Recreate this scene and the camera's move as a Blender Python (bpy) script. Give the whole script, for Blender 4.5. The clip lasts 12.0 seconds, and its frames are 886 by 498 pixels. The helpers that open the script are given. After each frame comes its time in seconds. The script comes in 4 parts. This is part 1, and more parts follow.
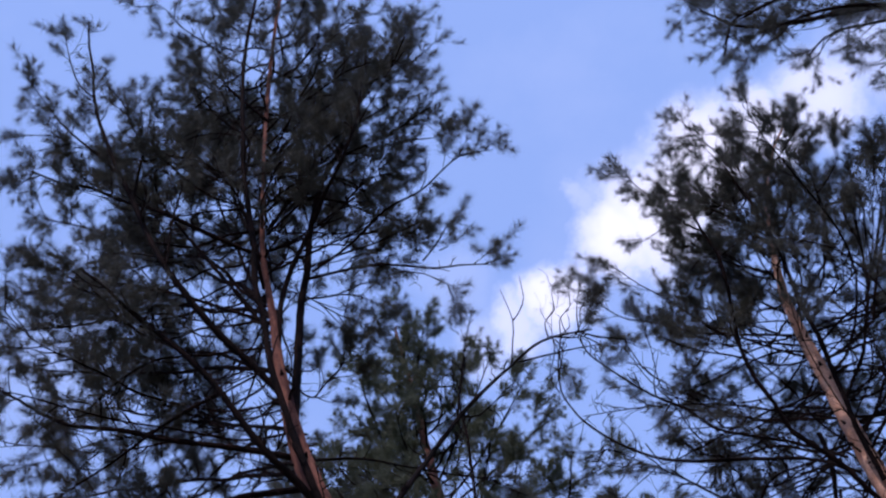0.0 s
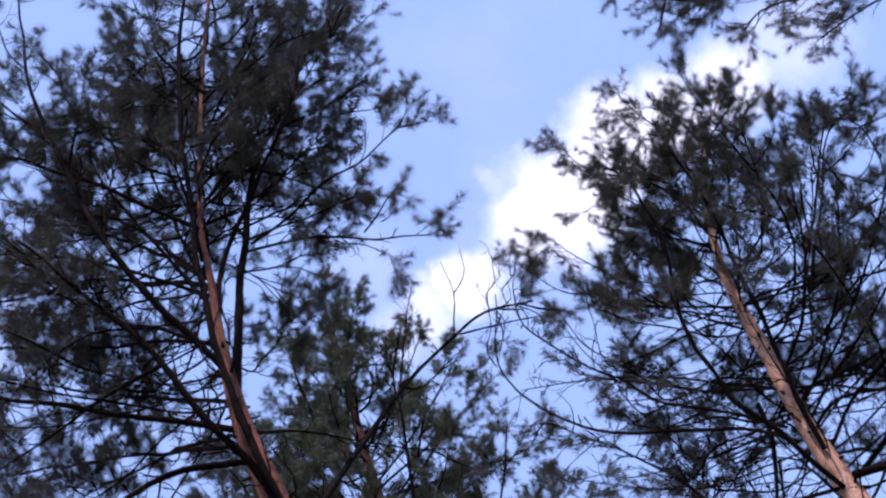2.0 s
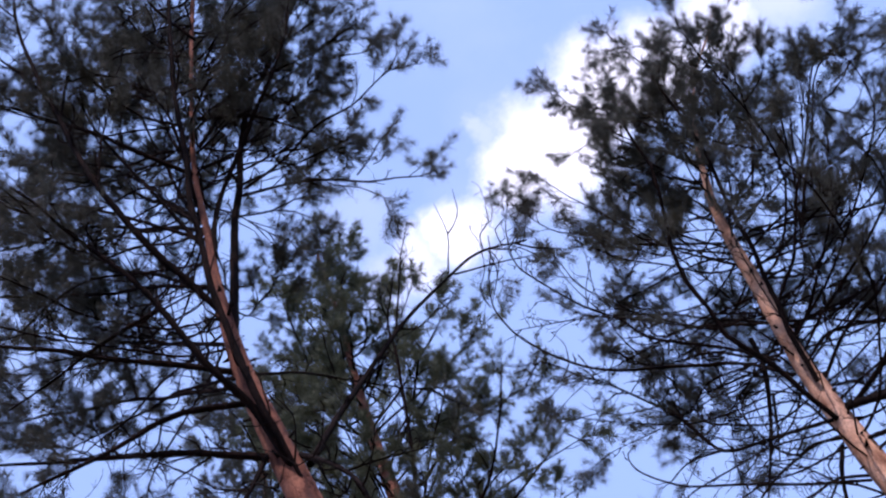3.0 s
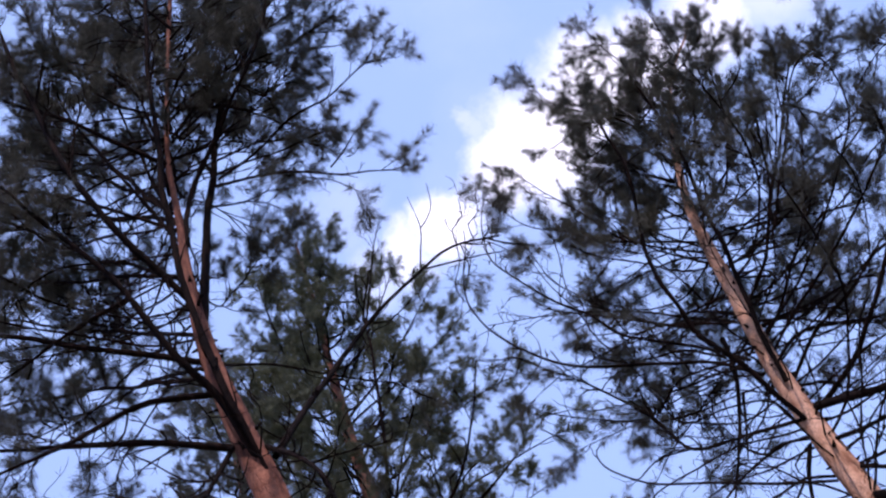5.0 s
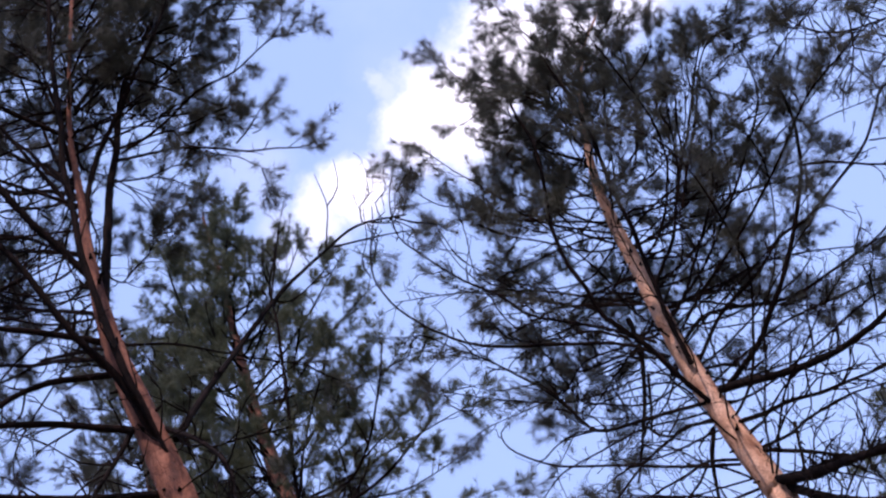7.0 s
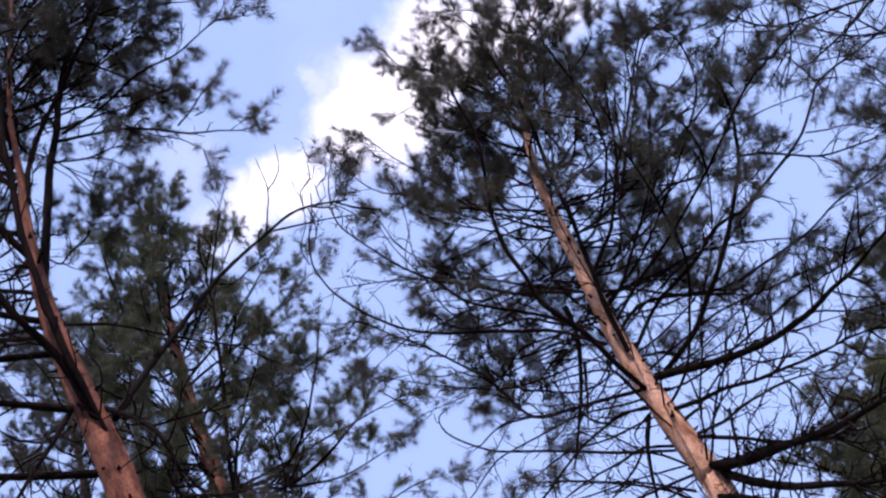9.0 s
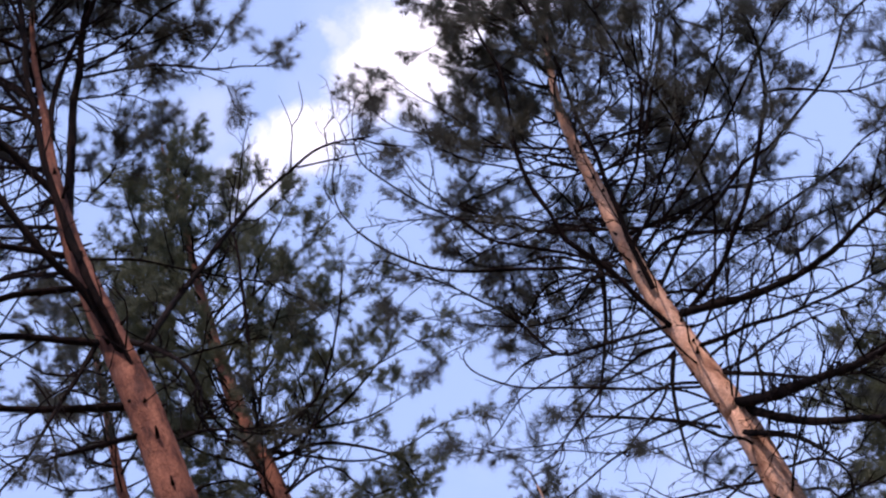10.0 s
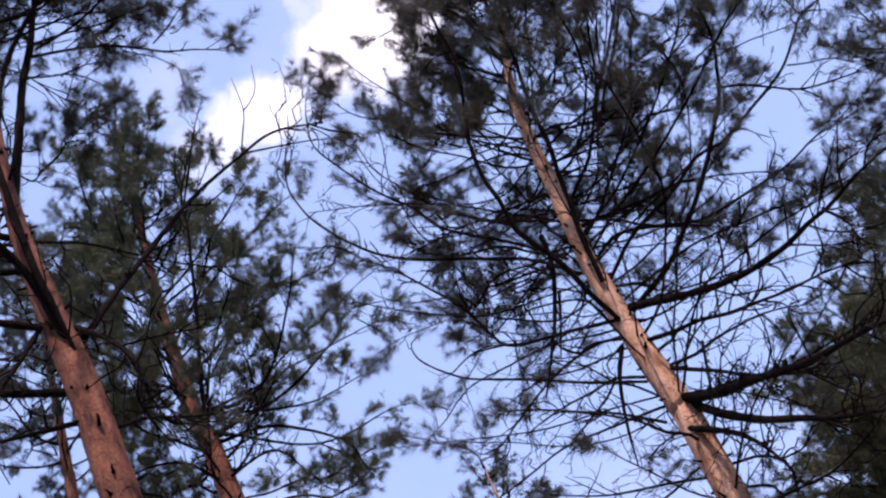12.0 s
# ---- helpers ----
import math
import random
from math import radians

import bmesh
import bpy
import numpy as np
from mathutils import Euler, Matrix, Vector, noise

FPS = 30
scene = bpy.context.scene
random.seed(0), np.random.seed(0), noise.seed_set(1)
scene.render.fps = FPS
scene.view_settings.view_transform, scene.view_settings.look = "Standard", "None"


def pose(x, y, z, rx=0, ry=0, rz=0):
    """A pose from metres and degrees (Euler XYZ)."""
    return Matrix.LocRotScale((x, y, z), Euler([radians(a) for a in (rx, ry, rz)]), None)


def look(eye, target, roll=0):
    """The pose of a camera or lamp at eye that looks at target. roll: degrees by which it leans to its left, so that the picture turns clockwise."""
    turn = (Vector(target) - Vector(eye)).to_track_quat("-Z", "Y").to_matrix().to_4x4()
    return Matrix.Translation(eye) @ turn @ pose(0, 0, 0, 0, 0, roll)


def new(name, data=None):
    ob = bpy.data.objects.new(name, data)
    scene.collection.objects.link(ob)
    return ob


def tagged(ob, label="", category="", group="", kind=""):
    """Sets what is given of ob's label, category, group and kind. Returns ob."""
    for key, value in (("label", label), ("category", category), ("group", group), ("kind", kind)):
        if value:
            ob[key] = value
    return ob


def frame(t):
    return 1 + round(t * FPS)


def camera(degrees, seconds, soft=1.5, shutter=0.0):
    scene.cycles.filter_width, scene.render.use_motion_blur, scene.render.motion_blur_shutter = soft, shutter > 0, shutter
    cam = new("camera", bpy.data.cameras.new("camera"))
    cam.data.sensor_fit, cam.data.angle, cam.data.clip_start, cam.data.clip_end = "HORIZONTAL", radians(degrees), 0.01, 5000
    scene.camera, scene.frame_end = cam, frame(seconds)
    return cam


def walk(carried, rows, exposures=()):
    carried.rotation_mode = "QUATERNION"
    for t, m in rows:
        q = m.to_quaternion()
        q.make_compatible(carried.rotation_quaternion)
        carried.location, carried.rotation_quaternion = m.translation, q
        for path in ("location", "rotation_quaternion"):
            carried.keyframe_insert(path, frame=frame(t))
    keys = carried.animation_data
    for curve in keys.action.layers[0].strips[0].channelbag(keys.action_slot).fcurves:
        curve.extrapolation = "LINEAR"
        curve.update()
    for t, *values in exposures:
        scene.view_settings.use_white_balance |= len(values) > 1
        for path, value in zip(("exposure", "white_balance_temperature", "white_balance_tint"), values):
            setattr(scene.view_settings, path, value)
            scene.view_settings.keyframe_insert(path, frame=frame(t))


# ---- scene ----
cam = camera(28.41, 12.0, soft=2.3)
walk(cam, [
    (0, pose(0.108, -0.075, 1.613, 142.627, 14.141, 21.837)),
    (0.5, pose(0.087, -0.045, 1.640, 141.706, 14.268, 22.090)),
    (1, pose(0.042, -0.025, 1.662, 141.651, 15.359, 21.302)),
    (1.5, pose(-0.008, -0.015, 1.673, 141.963, 16.185, 20.780)),
    (2, pose(-0.063, -0.028, 1.657, 141.740, 16.463, 20.145)),
    (2.5, pose(-0.099, -0.023, 1.637, 140.906, 17.014, 20.219)),
    (3, pose(-0.103, -0.041, 1.599, 140.249, 17.382, 20.750)),
    (3.5, pose(-0.101, -0.043, 1.570, 139.951, 17.433, 21.115)),
    (3.7, pose(-0.100, -0.038, 1.570, 140.247, 17.893, 20.818)),
    (5.3, pose(-0.008, -0.010, 1.577, 139.350, 16.887, 19.200)),
    (5.5, pose(0.000, 0.000, 1.600, 138.512, 17.314, 18.600)),
    (6, pose(0.031, -0.008, 1.628, 138.205, 17.736, 18.231)),
    (6.5, pose(0.039, -0.009, 1.660, 137.713, 18.457, 17.494)),
    (8.3, pose(-0.008, -0.026, 1.695, 137.779, 19.345, 16.380)),
    (8.5, pose(-0.013, -0.025, 1.676, 137.802, 19.749, 15.708)),
    (9, pose(-0.043, -0.016, 1.628, 136.888, 19.949, 14.898)),
    (9.5, pose(-0.073, 0.022, 1.602, 135.743, 19.578, 15.054)),
    (10, pose(-0.090, 0.050, 1.597, 135.502, 19.468, 15.439)),
    (10.5, pose(-0.085, 0.066, 1.610, 136.631, 19.284, 15.632)),
    (11, pose(-0.082, 0.064, 1.618, 136.927, 19.508, 14.756)),
    (11.5, pose(-0.060, 0.071, 1.649, 135.959, 19.007, 14.542)),
    (12, pose(-0.026, 0.044, 1.657, 134.051, 19.566, 13.444)),
], exposures=[(0, -0.40, 5440, 27), (0.7, -0.28, 5560, 27), (1.5, -0.07, 5600, 27), (3.5, 0.02, 5690, 27), (6, 0.10, 5860, 28), (12, 0.06, 6150, 28)])

# ---- light: high sun from behind and right of the viewer, blue sky with one white cloud ----
SUN_AZ, SUN_EL = radians(170), radians(58)          # azimuth clockwise from +y
world = bpy.data.worlds.new("sky_world")
scene.world = world
world.use_nodes = True


class Nodes:
    """Short hand for building a node tree."""

    def __init__(self, tree):
        self.tree = tree
        tree.nodes.clear()

    def add(self, kind, **inputs):
        node = self.tree.nodes.new(kind)
        for key, value in inputs.items():
            slot = node.inputs[int(key[1:])] if key[0] == "i" and key[1:].isdigit() else node.inputs[key.replace("_", " ")]
            if isinstance(value, bpy.types.NodeSocket):
                self.tree.links.new(value, slot)
            else:
                slot.default_value = value
        return node

    def vector(self, op, a, b=(0, 0, 0), scale=1.0):
        node = self.add("ShaderNodeVectorMath", i0=a, i1=b)
        node.operation = op
        node.inputs[3].default_value = scale
        return node.outputs["Value" if op == "DISTANCE" else "Vector"]

    def span(self, value, low, high, to_low, to_high, soft=False):
        node = self.add("ShaderNodeMapRange", Value=value, From_Min=low, From_Max=high, To_Min=to_low, To_Max=to_high)
        node.interpolation_type = "SMOOTHSTEP" if soft else "LINEAR"
        return node.outputs[0]

    def math(self, op, a, b=0.0, clamp=False):
        node = self.add("ShaderNodeMath", i0=a, i1=b)
        node.operation, node.use_clamp = op, clamp
        return node.outputs[0]

    def ramp(self, fac, *stops):
        node = self.add("ShaderNodeValToRGB", i0=fac)
        el = node.color_ramp.elements
        while len(el) < len(stops):
            el.new(0.5)
        for e, (pos, col) in zip(el, stops):
            e.position = pos
            e.color = (*col, 1) if isinstance(col, tuple) else (col, col, col, 1)
        return node.outputs[0]

    def mix(self, fac, a, b, blend="MIX"):
        node = self.add("ShaderNodeMix")
        node.data_type, node.blend_type = "RGBA", blend
        for slot, value in ((0, fac), (6, a), (7, b)):
            if isinstance(value, bpy.types.NodeSocket):
                self.tree.links.new(value, node.inputs[slot])
            else:
                node.inputs[slot].default_value = value
        return node.outputs[2]

    def noise(self, vec, scale, detail=4.0, rough=0.55):
        return self.add("ShaderNodeTexNoise", Vector=vec, Scale=scale, Detail=detail, Roughness=rough).outputs["Fac"]


def sky_nodes():
    n = Nodes(world.node_tree)
    way = n.add("ShaderNodeTexCoord").outputs["Generated"]
    air = n.add("ShaderNodeTexSky")
    air.sky_type, air.sun_disc, air.sun_elevation, air.sun_rotation = "NISHITA", False, SUN_EL, SUN_AZ
    air.air_density, air.dust_density, air.ozone_density = 1.0, 0.7, 1.5
    sky = air.outputs[0]
    warp = n.add("ShaderNodeTexNoise", Vector=way, Scale=22.0, Detail=7.0, Roughness=0.62).outputs["Color"]
    off = n.vector("SCALE", n.vector("SUBTRACT", warp, (0.5, 0.5, 0.5)), scale=0.05)
    bent = n.vector("ADD", way, off)
    total = None
    # lumps of the cloud: direction, angular radius, density
    for way_to, size, dense in (((0.075, 0.660, 0.747), 0.037, 1.00), ((0.108, 0.646, 0.755), 0.031, 1.00), ((0.144, 0.643, 0.753), 0.027, 0.90),
                                ((0.181, 0.636, 0.750), 0.027, 0.70), ((0.042, 0.666, 0.745), 0.024, 0.95), ((0.003, 0.676, 0.737), 0.021, 0.92),
                                ((-0.025, 0.679, 0.733), 0.019, 0.60), ((-0.049, 0.680, 0.732), 0.020, 0.28), ((0.036, 0.644, 0.764), 0.010, 0.28),
                                ((-0.052, 0.654, 0.755), 0.021, 0.12), ((0.219, 0.630, 0.746), 0.032, 0.35)):
        lump = n.span(n.vector("DISTANCE", bent, way_to), size * 0.35, size * 1.38, dense, 0.0, True)
        total = lump if total is None else n.math("MAXIMUM", total, lump)
    veil = n.span(n.noise(way, 5.0, 6.0, 0.6), 0.52, 0.85, 0.0, 0.14)
    total = n.math("MAXIMUM", total, veil)
    sky_bg = n.add("ShaderNodeBackground", Color=sky, Strength=SKY)
    haze = n.add("ShaderNodeBackground", Color=(0.50, 0.67, 1.0, 1), Strength=HAZE)
    clear = n.add("ShaderNodeAddShader", i0=sky_bg.outputs[0], i1=haze.outputs[0])
    white = n.add("ShaderNodeBackground", Color=(1.0, 0.97, 0.98, 1), Strength=CLOUD)
    both = n.add("ShaderNodeMixShader", Fac=total, i1=clear.outputs[0], i2=white.outputs[0])
    n.add("ShaderNodeOutputWorld", Surface=both.outputs[0])


SKY, HAZE, CLOUD = 0.12, 0.66, 1.45
sky_nodes()
sun = new("sun", bpy.data.lights.new("sun", "SUN"))
sun.data.energy, sun.data.angle, sun.data.color = 4.6, radians(0.6), (1.0, 0.86, 0.74)
towards = Vector((math.sin(SUN_AZ) * math.cos(SUN_EL), math.cos(SUN_AZ) * math.cos(SUN_EL), math.sin(SUN_EL)))
sun.matrix_world = look(towards * 60, (0, 0, 0))


# ---- materials ----
def material(name):
    mat = bpy.data.materials.new(name)
    mat.use_nodes = True
    return mat, Nodes(mat.node_tree)


def bark_material(name, light, mid, dark, patch=14.0, gloss=0.85, relief=0.5, shine=0.12):
    """Flaking pine bark: papery plates, long upright, over darker cracks, with knots of grey."""
    mat, n = material(name)
    at = n.add("ShaderNodeTexCoord").outputs["Object"]
    flat = n.add("ShaderNodeMapping", Vector=at, Scale=(1.0, 1.0, 0.35)).outputs[0]
    torn = n.add("ShaderNodeTexNoise", Vector=flat, Scale=patch * 1.6, Detail=4.0).outputs["Color"]
    torn = n.vector("ADD", flat, n.vector("SCALE", torn, scale=0.09))
    plates = n.add("ShaderNodeTexVoronoi", Vector=torn, Scale=patch * 2.2)
    plates.feature = "DISTANCE_TO_EDGE"
    plates = plates.outputs["Distance"]
    broad, fine = n.noise(flat, patch, 5, 0.65), n.noise(at, 90.0, 4, 0.6)
    col = n.ramp(broad, (0.36, dark), (0.47, mid), (0.62, light))
    col = n.mix(n.ramp(fine, (0.42, 0.0), (0.64, 0.6)), col, (*[c * 0.55 for c in mid], 1))
    crack = n.ramp(plates, (0.0, 1.0), (0.09, 0.0))
    col = n.mix(n.math("MULTIPLY", crack, 0.28), col, (*[c * 0.6 for c in dark], 1))
    grey = n.ramp(n.noise(at, 5.0, 3), (0.55, 0.0), (0.75, 0.5))
    col = n.mix(n.math("MULTIPLY", grey, 0.7), col, (*[0.5 * c + 0.15 * light[0] for c in light], 1))
    height = n.math("ADD", n.math("MULTIPLY", broad, 0.7), n.math("SUBTRACT", n.math("MULTIPLY", fine, 0.3), n.math("MULTIPLY", crack, 0.4)))
    bump = n.add("ShaderNodeBump", Height=height, Strength=relief, Distance=0.02).outputs[0]
    bsdf = n.add("ShaderNodeBsdfPrincipled", Base_Color=col, Roughness=gloss, Normal=bump, Specular_IOR_Level=shine)
    n.add("ShaderNodeOutputMaterial", Surface=bsdf.outputs[0])
    return mat


def needle_material(name, dark, light):
    mat, n = material(name)
    island = n.add("ShaderNodeNewGeometry").outputs["Random Per Island"]
    at = n.add("ShaderNodeTexCoord").outputs["Object"]
    shade = n.math("ADD", n.math("MULTIPLY", island, 0.4), n.math("MULTIPLY", n.noise(at, 3.5, 3), 0.6))
    col = n.ramp(shade, (0.25, dark), (0.6, light), (0.93, (light[0] * 1.4, light[1] * 1.15, light[2] * 0.85)))
    bsdf = n.add("ShaderNodeBsdfPrincipled", Base_Color=col, Roughness=0.6, Specular_IOR_Level=0.25)
    thin = n.add("ShaderNodeBsdfTranslucent", Color=col)
    both = n.add("ShaderNodeMixShader", Fac=0.13, i1=bsdf.outputs[0], i2=thin.outputs[0])
    n.add("ShaderNodeOutputMaterial", Surface=both.outputs[0])
    return mat


TRUNK_BARK = bark_material("flaking_orange_bark", (0.78, 0.47, 0.315), (0.61, 0.33, 0.20), (0.25, 0.11, 0.065))
# redder bark, with the shade of the crowns also put into its colour
SHADED_RED_BARK = bark_material("shaded_flaking_red_brown_bark", (0.32, 0.135, 0.08), (0.185, 0.073, 0.045), (0.06, 0.026, 0.02))
# near-black: the boughs' backlit shade is put into both wood colours
LIMB_BARK = bark_material("backlit_brown_limb_bark", (0.024, 0.013, 0.010), (0.011, 0.007, 0.006), (0.005, 0.004, 0.004), patch=30.0, shine=0.04)
DEAD_BARK = bark_material("backlit_grey_dead_wood", (0.022, 0.014, 0.012), (0.011, 0.008, 0.007), (0.006, 0.0045, 0.0045), patch=30.0, shine=0.04)
GREEN_NEEDLES = needle_material("young_pine_needles", (0.036, 0.041, 0.024), (0.104, 0.116, 0.060))
NEEDLES = needle_material("pine_needles", (0.027, 0.027, 0.021), (0.076, 0.078, 0.055))


def litter_material():
    mat, n = material("needle_litter")
    at = n.add("ShaderNodeTexCoord").outputs["Object"]
    fine, broad = n.noise(at, 40.0, 6, 0.7), n.noise(at, 0.6, 5)
    col = n.ramp(fine, (0.3, (0.06, 0.038, 0.024)), (0.6, (0.15, 0.095, 0.055)), (0.8, (0.21, 0.15, 0.09)))
    col = n.mix(n.ramp(broad, (0.5, 0.0), (0.65, 0.75)), col, (0.05, 0.085, 0.025, 1))
    bump = n.add("ShaderNodeBump", Height=fine, Strength=0.6, Distance=0.03).outputs[0]
    bsdf = n.add("ShaderNodeBsdfPrincipled", Base_Color=col, Roughness=0.95, Normal=bump)
    n.add("ShaderNodeOutputMaterial", Surface=bsdf.outputs[0])
    return mat


# ---- ground: one sheet of needle litter that reaches the horizon ----
def build_ground():
    bm = bmesh.new()
    steps = [-3000, -800, -200, -60] + [x * 1.5 for x in range(-20, 21)] + [60, 200, 800, 3000]
    grid = [[bm.verts.new((x, y + 6, 0.0 if abs(x) > 31 or abs(y) > 31 else 0.10 * noise.noise((x * 0.25, y * 0.25, 3.0)))) for x in steps] for y in steps]
    for j in range(len(steps) - 1):
        for i in range(len(steps) - 1):
            bm.faces.new((grid[j][i], grid[j][i + 1], grid[j + 1][i + 1], grid[j + 1][i]))
    mesh = bpy.data.meshes.new("ground")
    bm.to_mesh(mesh)
    bm.free()
    mesh.materials.append(litter_material())
    mesh.polygons.foreach_set("use_smooth", [True] * len(mesh.polygons))
    tagged(new("ground", mesh), "forest floor of brown pine needle litter and moss", "ground", kind="structure")


build_ground()


def build_sky_block():
    """Unseen dark forest ring round the clearing, below view, added to block low sky."""
    mat, n = material("sky_blocking_forest")
    at = n.add("ShaderNodeTexCoord").outputs["Object"]
    col = n.ramp(n.noise(at, 0.9, 6, 0.7), (0.35, (0.018, 0.026, 0.014)), (0.65, (0.05, 0.06, 0.03)))
    bsdf = n.add("ShaderNodeBsdfPrincipled", Base_Color=col, Roughness=0.9)
    n.add("ShaderNodeOutputMaterial", Surface=bsdf.outputs[0])
    bm = bmesh.new()
    rows = []
    for i in range(240):
        a = 2 * math.pi * i / 240
        tall = 14.0 + 2.2 * noise.noise((a * 9, 0.3, 1.0)) + 1.4 * noise.noise((a * 31, 2.3, 4.0))
        rows.append([bm.verts.new(((30 + w + 1.5 * noise.noise((a * 20, h, 7.0))) * math.cos(a), 6 + (30 + w + 1.5 * noise.noise((a * 20, h, 7.0))) * math.sin(a), h * tall - 0.3)) for h, w in ((0, 0), (0.3, 0.3), (0.55, -0.8), (0.8, 0.6), (1.0, 2.0), (0.8, 4.0), (0, 4.5))])
    for i in range(240):
        for j in range(6):
            bm.faces.new((rows[i][j], rows[i - 1][j], rows[i - 1][j + 1], rows[i][j + 1]))
    mesh = bpy.data.meshes.new("backdrop")
    bm.to_mesh(mesh)
    bm.free()
    mesh.materials.append(mat)
    tagged(new("backdrop", mesh), "unseen dark forest ring added to block the low sky", "forest", kind="structure")


build_sky_block()

# ---- pine building kit ----
rng = np.random.default_rng(7)


class Soup:
    """Collects tubes and needle shoots for one mesh."""

    def __init__(self):
        self.v, self.quads, self.tris, self.count, self.shoots = [], [], [], 0, []

    def add(self, verts, quads=None, tris=None):
        self.v.append(verts)
        if quads is not None:
            self.quads.append(quads + self.count)
        if tris is not None:
            self.tris.append(tris + self.count)
        self.count += len(verts)

    def mesh(self, name, mat, smooth=True):
        me = bpy.data.meshes.new(name)
        verts = np.concatenate(self.v).astype(np.float32)
        quads = np.concatenate(self.quads) if self.quads else np.zeros((0, 4), int)
        tris = np.concatenate(self.tris) if self.tris else np.zeros((0, 3), int)
        corners = np.r_[quads.ravel(), tris.ravel()].astype(np.int32)
        starts = np.r_[np.arange(len(quads)) * 4, len(quads) * 4 + np.arange(len(tris)) * 3].astype(np.int32)
        me.vertices.add(len(verts))
        me.vertices.foreach_set("co", verts.ravel())
        me.loops.add(len(corners))
        me.loops.foreach_set("vertex_index", corners)
        me.polygons.add(len(starts))
        me.polygons.foreach_set("loop_start", starts)
        me.polygons.foreach_set("use_smooth", np.full(len(starts), smooth))
        me.update(calc_edges=True)
        me.materials.append(mat)
        return me


def unit(v):
    return v / (np.linalg.norm(v) + 1e-9)


def glide(points, step=0.07, wobble=0.0):
    """A smooth line through the points, resampled, with a slight random waver."""
    p = np.asarray(points, float)
    q = np.vstack([2 * p[0] - p[1], p, 2 * p[-1] - p[-2]])
    out = []
    for i in range(1, len(q) - 2):
        a, b, c, d = q[i - 1:i + 3]
        m = max(2, int(np.linalg.norm(c - b) / step))
        t = (np.arange(m) / m)[:, None]
        out.append(0.5 * (2 * b + (c - a) * t + (2 * a - 5 * b + 4 * c - d) * t ** 2 + (3 * b - a - 3 * c + d) * t ** 3))
    line = np.vstack(out + [p[-1:]])
    if wobble and len(line) > 5:
        knots = max(3, len(line) // 4)
        jit = rng.normal(0, wobble, (knots, 3))
        jit[0] = jit[-1] = 0
        at = np.linspace(0, knots - 1, len(line))
        line = line + np.stack([np.interp(at, np.arange(knots), jit[:, i]) for i in range(3)], -1)
    return line


def tube(soup, line, radii, sides=5, rough=0.0):
    line, radii = np.asarray(line, float), np.asarray(radii, float)
    tang = np.gradient(line, axis=0)
    tang /= np.linalg.norm(tang, axis=1)[:, None] + 1e-9
    side = np.cross(tang, (0.31, 0.17, 0.93) if abs(tang[0, 2]) < 0.9 else (0.9, 0.3, 0.1))
    side /= np.linalg.norm(side, axis=1)[:, None] + 1e-9
    other = np.cross(tang, side)
    ang = np.arange(sides) * 2 * np.pi / sides
    r = radii[:, None] * (1 + (rng.normal(0, rough, (len(line), sides)) if rough else 0))
    ring = line[:, None] + r[..., None] * (side[:, None] * np.cos(ang)[None, :, None] + other[:, None] * np.sin(ang)[None, :, None])
    verts = np.vstack([ring.reshape(-1, 3), line[-1:] + tang[-1:] * radii[-1]])
    k, j = np.meshgrid(np.arange(len(line) - 1), np.arange(sides), indexing="ij")
    a, b = k * sides + j, k * sides + (j + 1) % sides
    quads = np.stack([a, b, b + sides, a + sides], -1).reshape(-1, 4)
    tip, last, turn = len(verts) - 1, (len(line) - 1) * sides, np.arange(sides)
    soup.add(verts, quads, np.stack([last + turn, last + (turn + 1) % sides, np.full(sides, tip)], -1))


def shoot_template(count, seed, wide=0.018):
    """One pine shoot along +z, unit length 1 = 0.1 m: needles in brushes round the axis, as slim triangles."""
    r = np.random.default_rng(seed)
    along = np.r_[r.uniform(0.1, 0.95, count - count // 4), r.uniform(0.85, 1.0, count // 4)]
    turn = r.uniform(0, 2 * np.pi, count)
    lean = np.radians(r.uniform(32, 86, count) * (1.15 - 0.48 * along))
    size = r.uniform(0.34, 0.62, count)
    way = np.stack([np.sin(lean) * np.cos(turn), np.sin(lean) * np.sin(turn), np.cos(lean)], -1)
    foot = np.stack([np.zeros(count), np.zeros(count), along * 0.85], -1)
    cross = np.cross(way, r.normal(0, 1, (count, 3)))
    cross /= np.linalg.norm(cross, axis=1)[:, None]
    tri = np.stack([foot - cross * wide * 0.5, foot + cross * wide * 0.5, foot + way * size[:, None]], 1)
    tri[:, 0] += way * 0.05
    return tri.reshape(-1, 3)


SHOOTS = [shoot_template(88, s, 0.0185) for s in range(6)]
SHOOTS_FAR = [shoot_template(54, s, 0.030) for s in range(10, 16)]


def put_shoot(soup, at, way, size, far):
    soup.shoots.append((at, unit(np.asarray(way, float)), size * 1.05 if far else size))


def grow_shoots(soup, far):
    """Turns the shoots noted in the soup into needles."""
    if not soup.shoots:
        return
    at = np.array([p for p, _, _ in soup.shoots])
    z = np.array([w for _, w, _ in soup.shoots])
    size = np.array([k for _, _, k in soup.shoots])
    x = np.cross(z, rng.normal(0, 1, z.shape))
    x /= np.linalg.norm(x, axis=1)[:, None] + 1e-9
    y = np.cross(z, x)
    t = np.array(SHOOTS_FAR if far else SHOOTS)[rng.integers(0, 6, len(at))] * size[:, None, None]
    verts = at[:, None] + t[..., :1] * x[:, None] + t[..., 1:2] * y[:, None] + t[..., 2:] * z[:, None]
    soup.add(verts.reshape(-1, 3), None, np.arange(verts.shape[0] * verts.shape[1]).reshape(-1, 3))


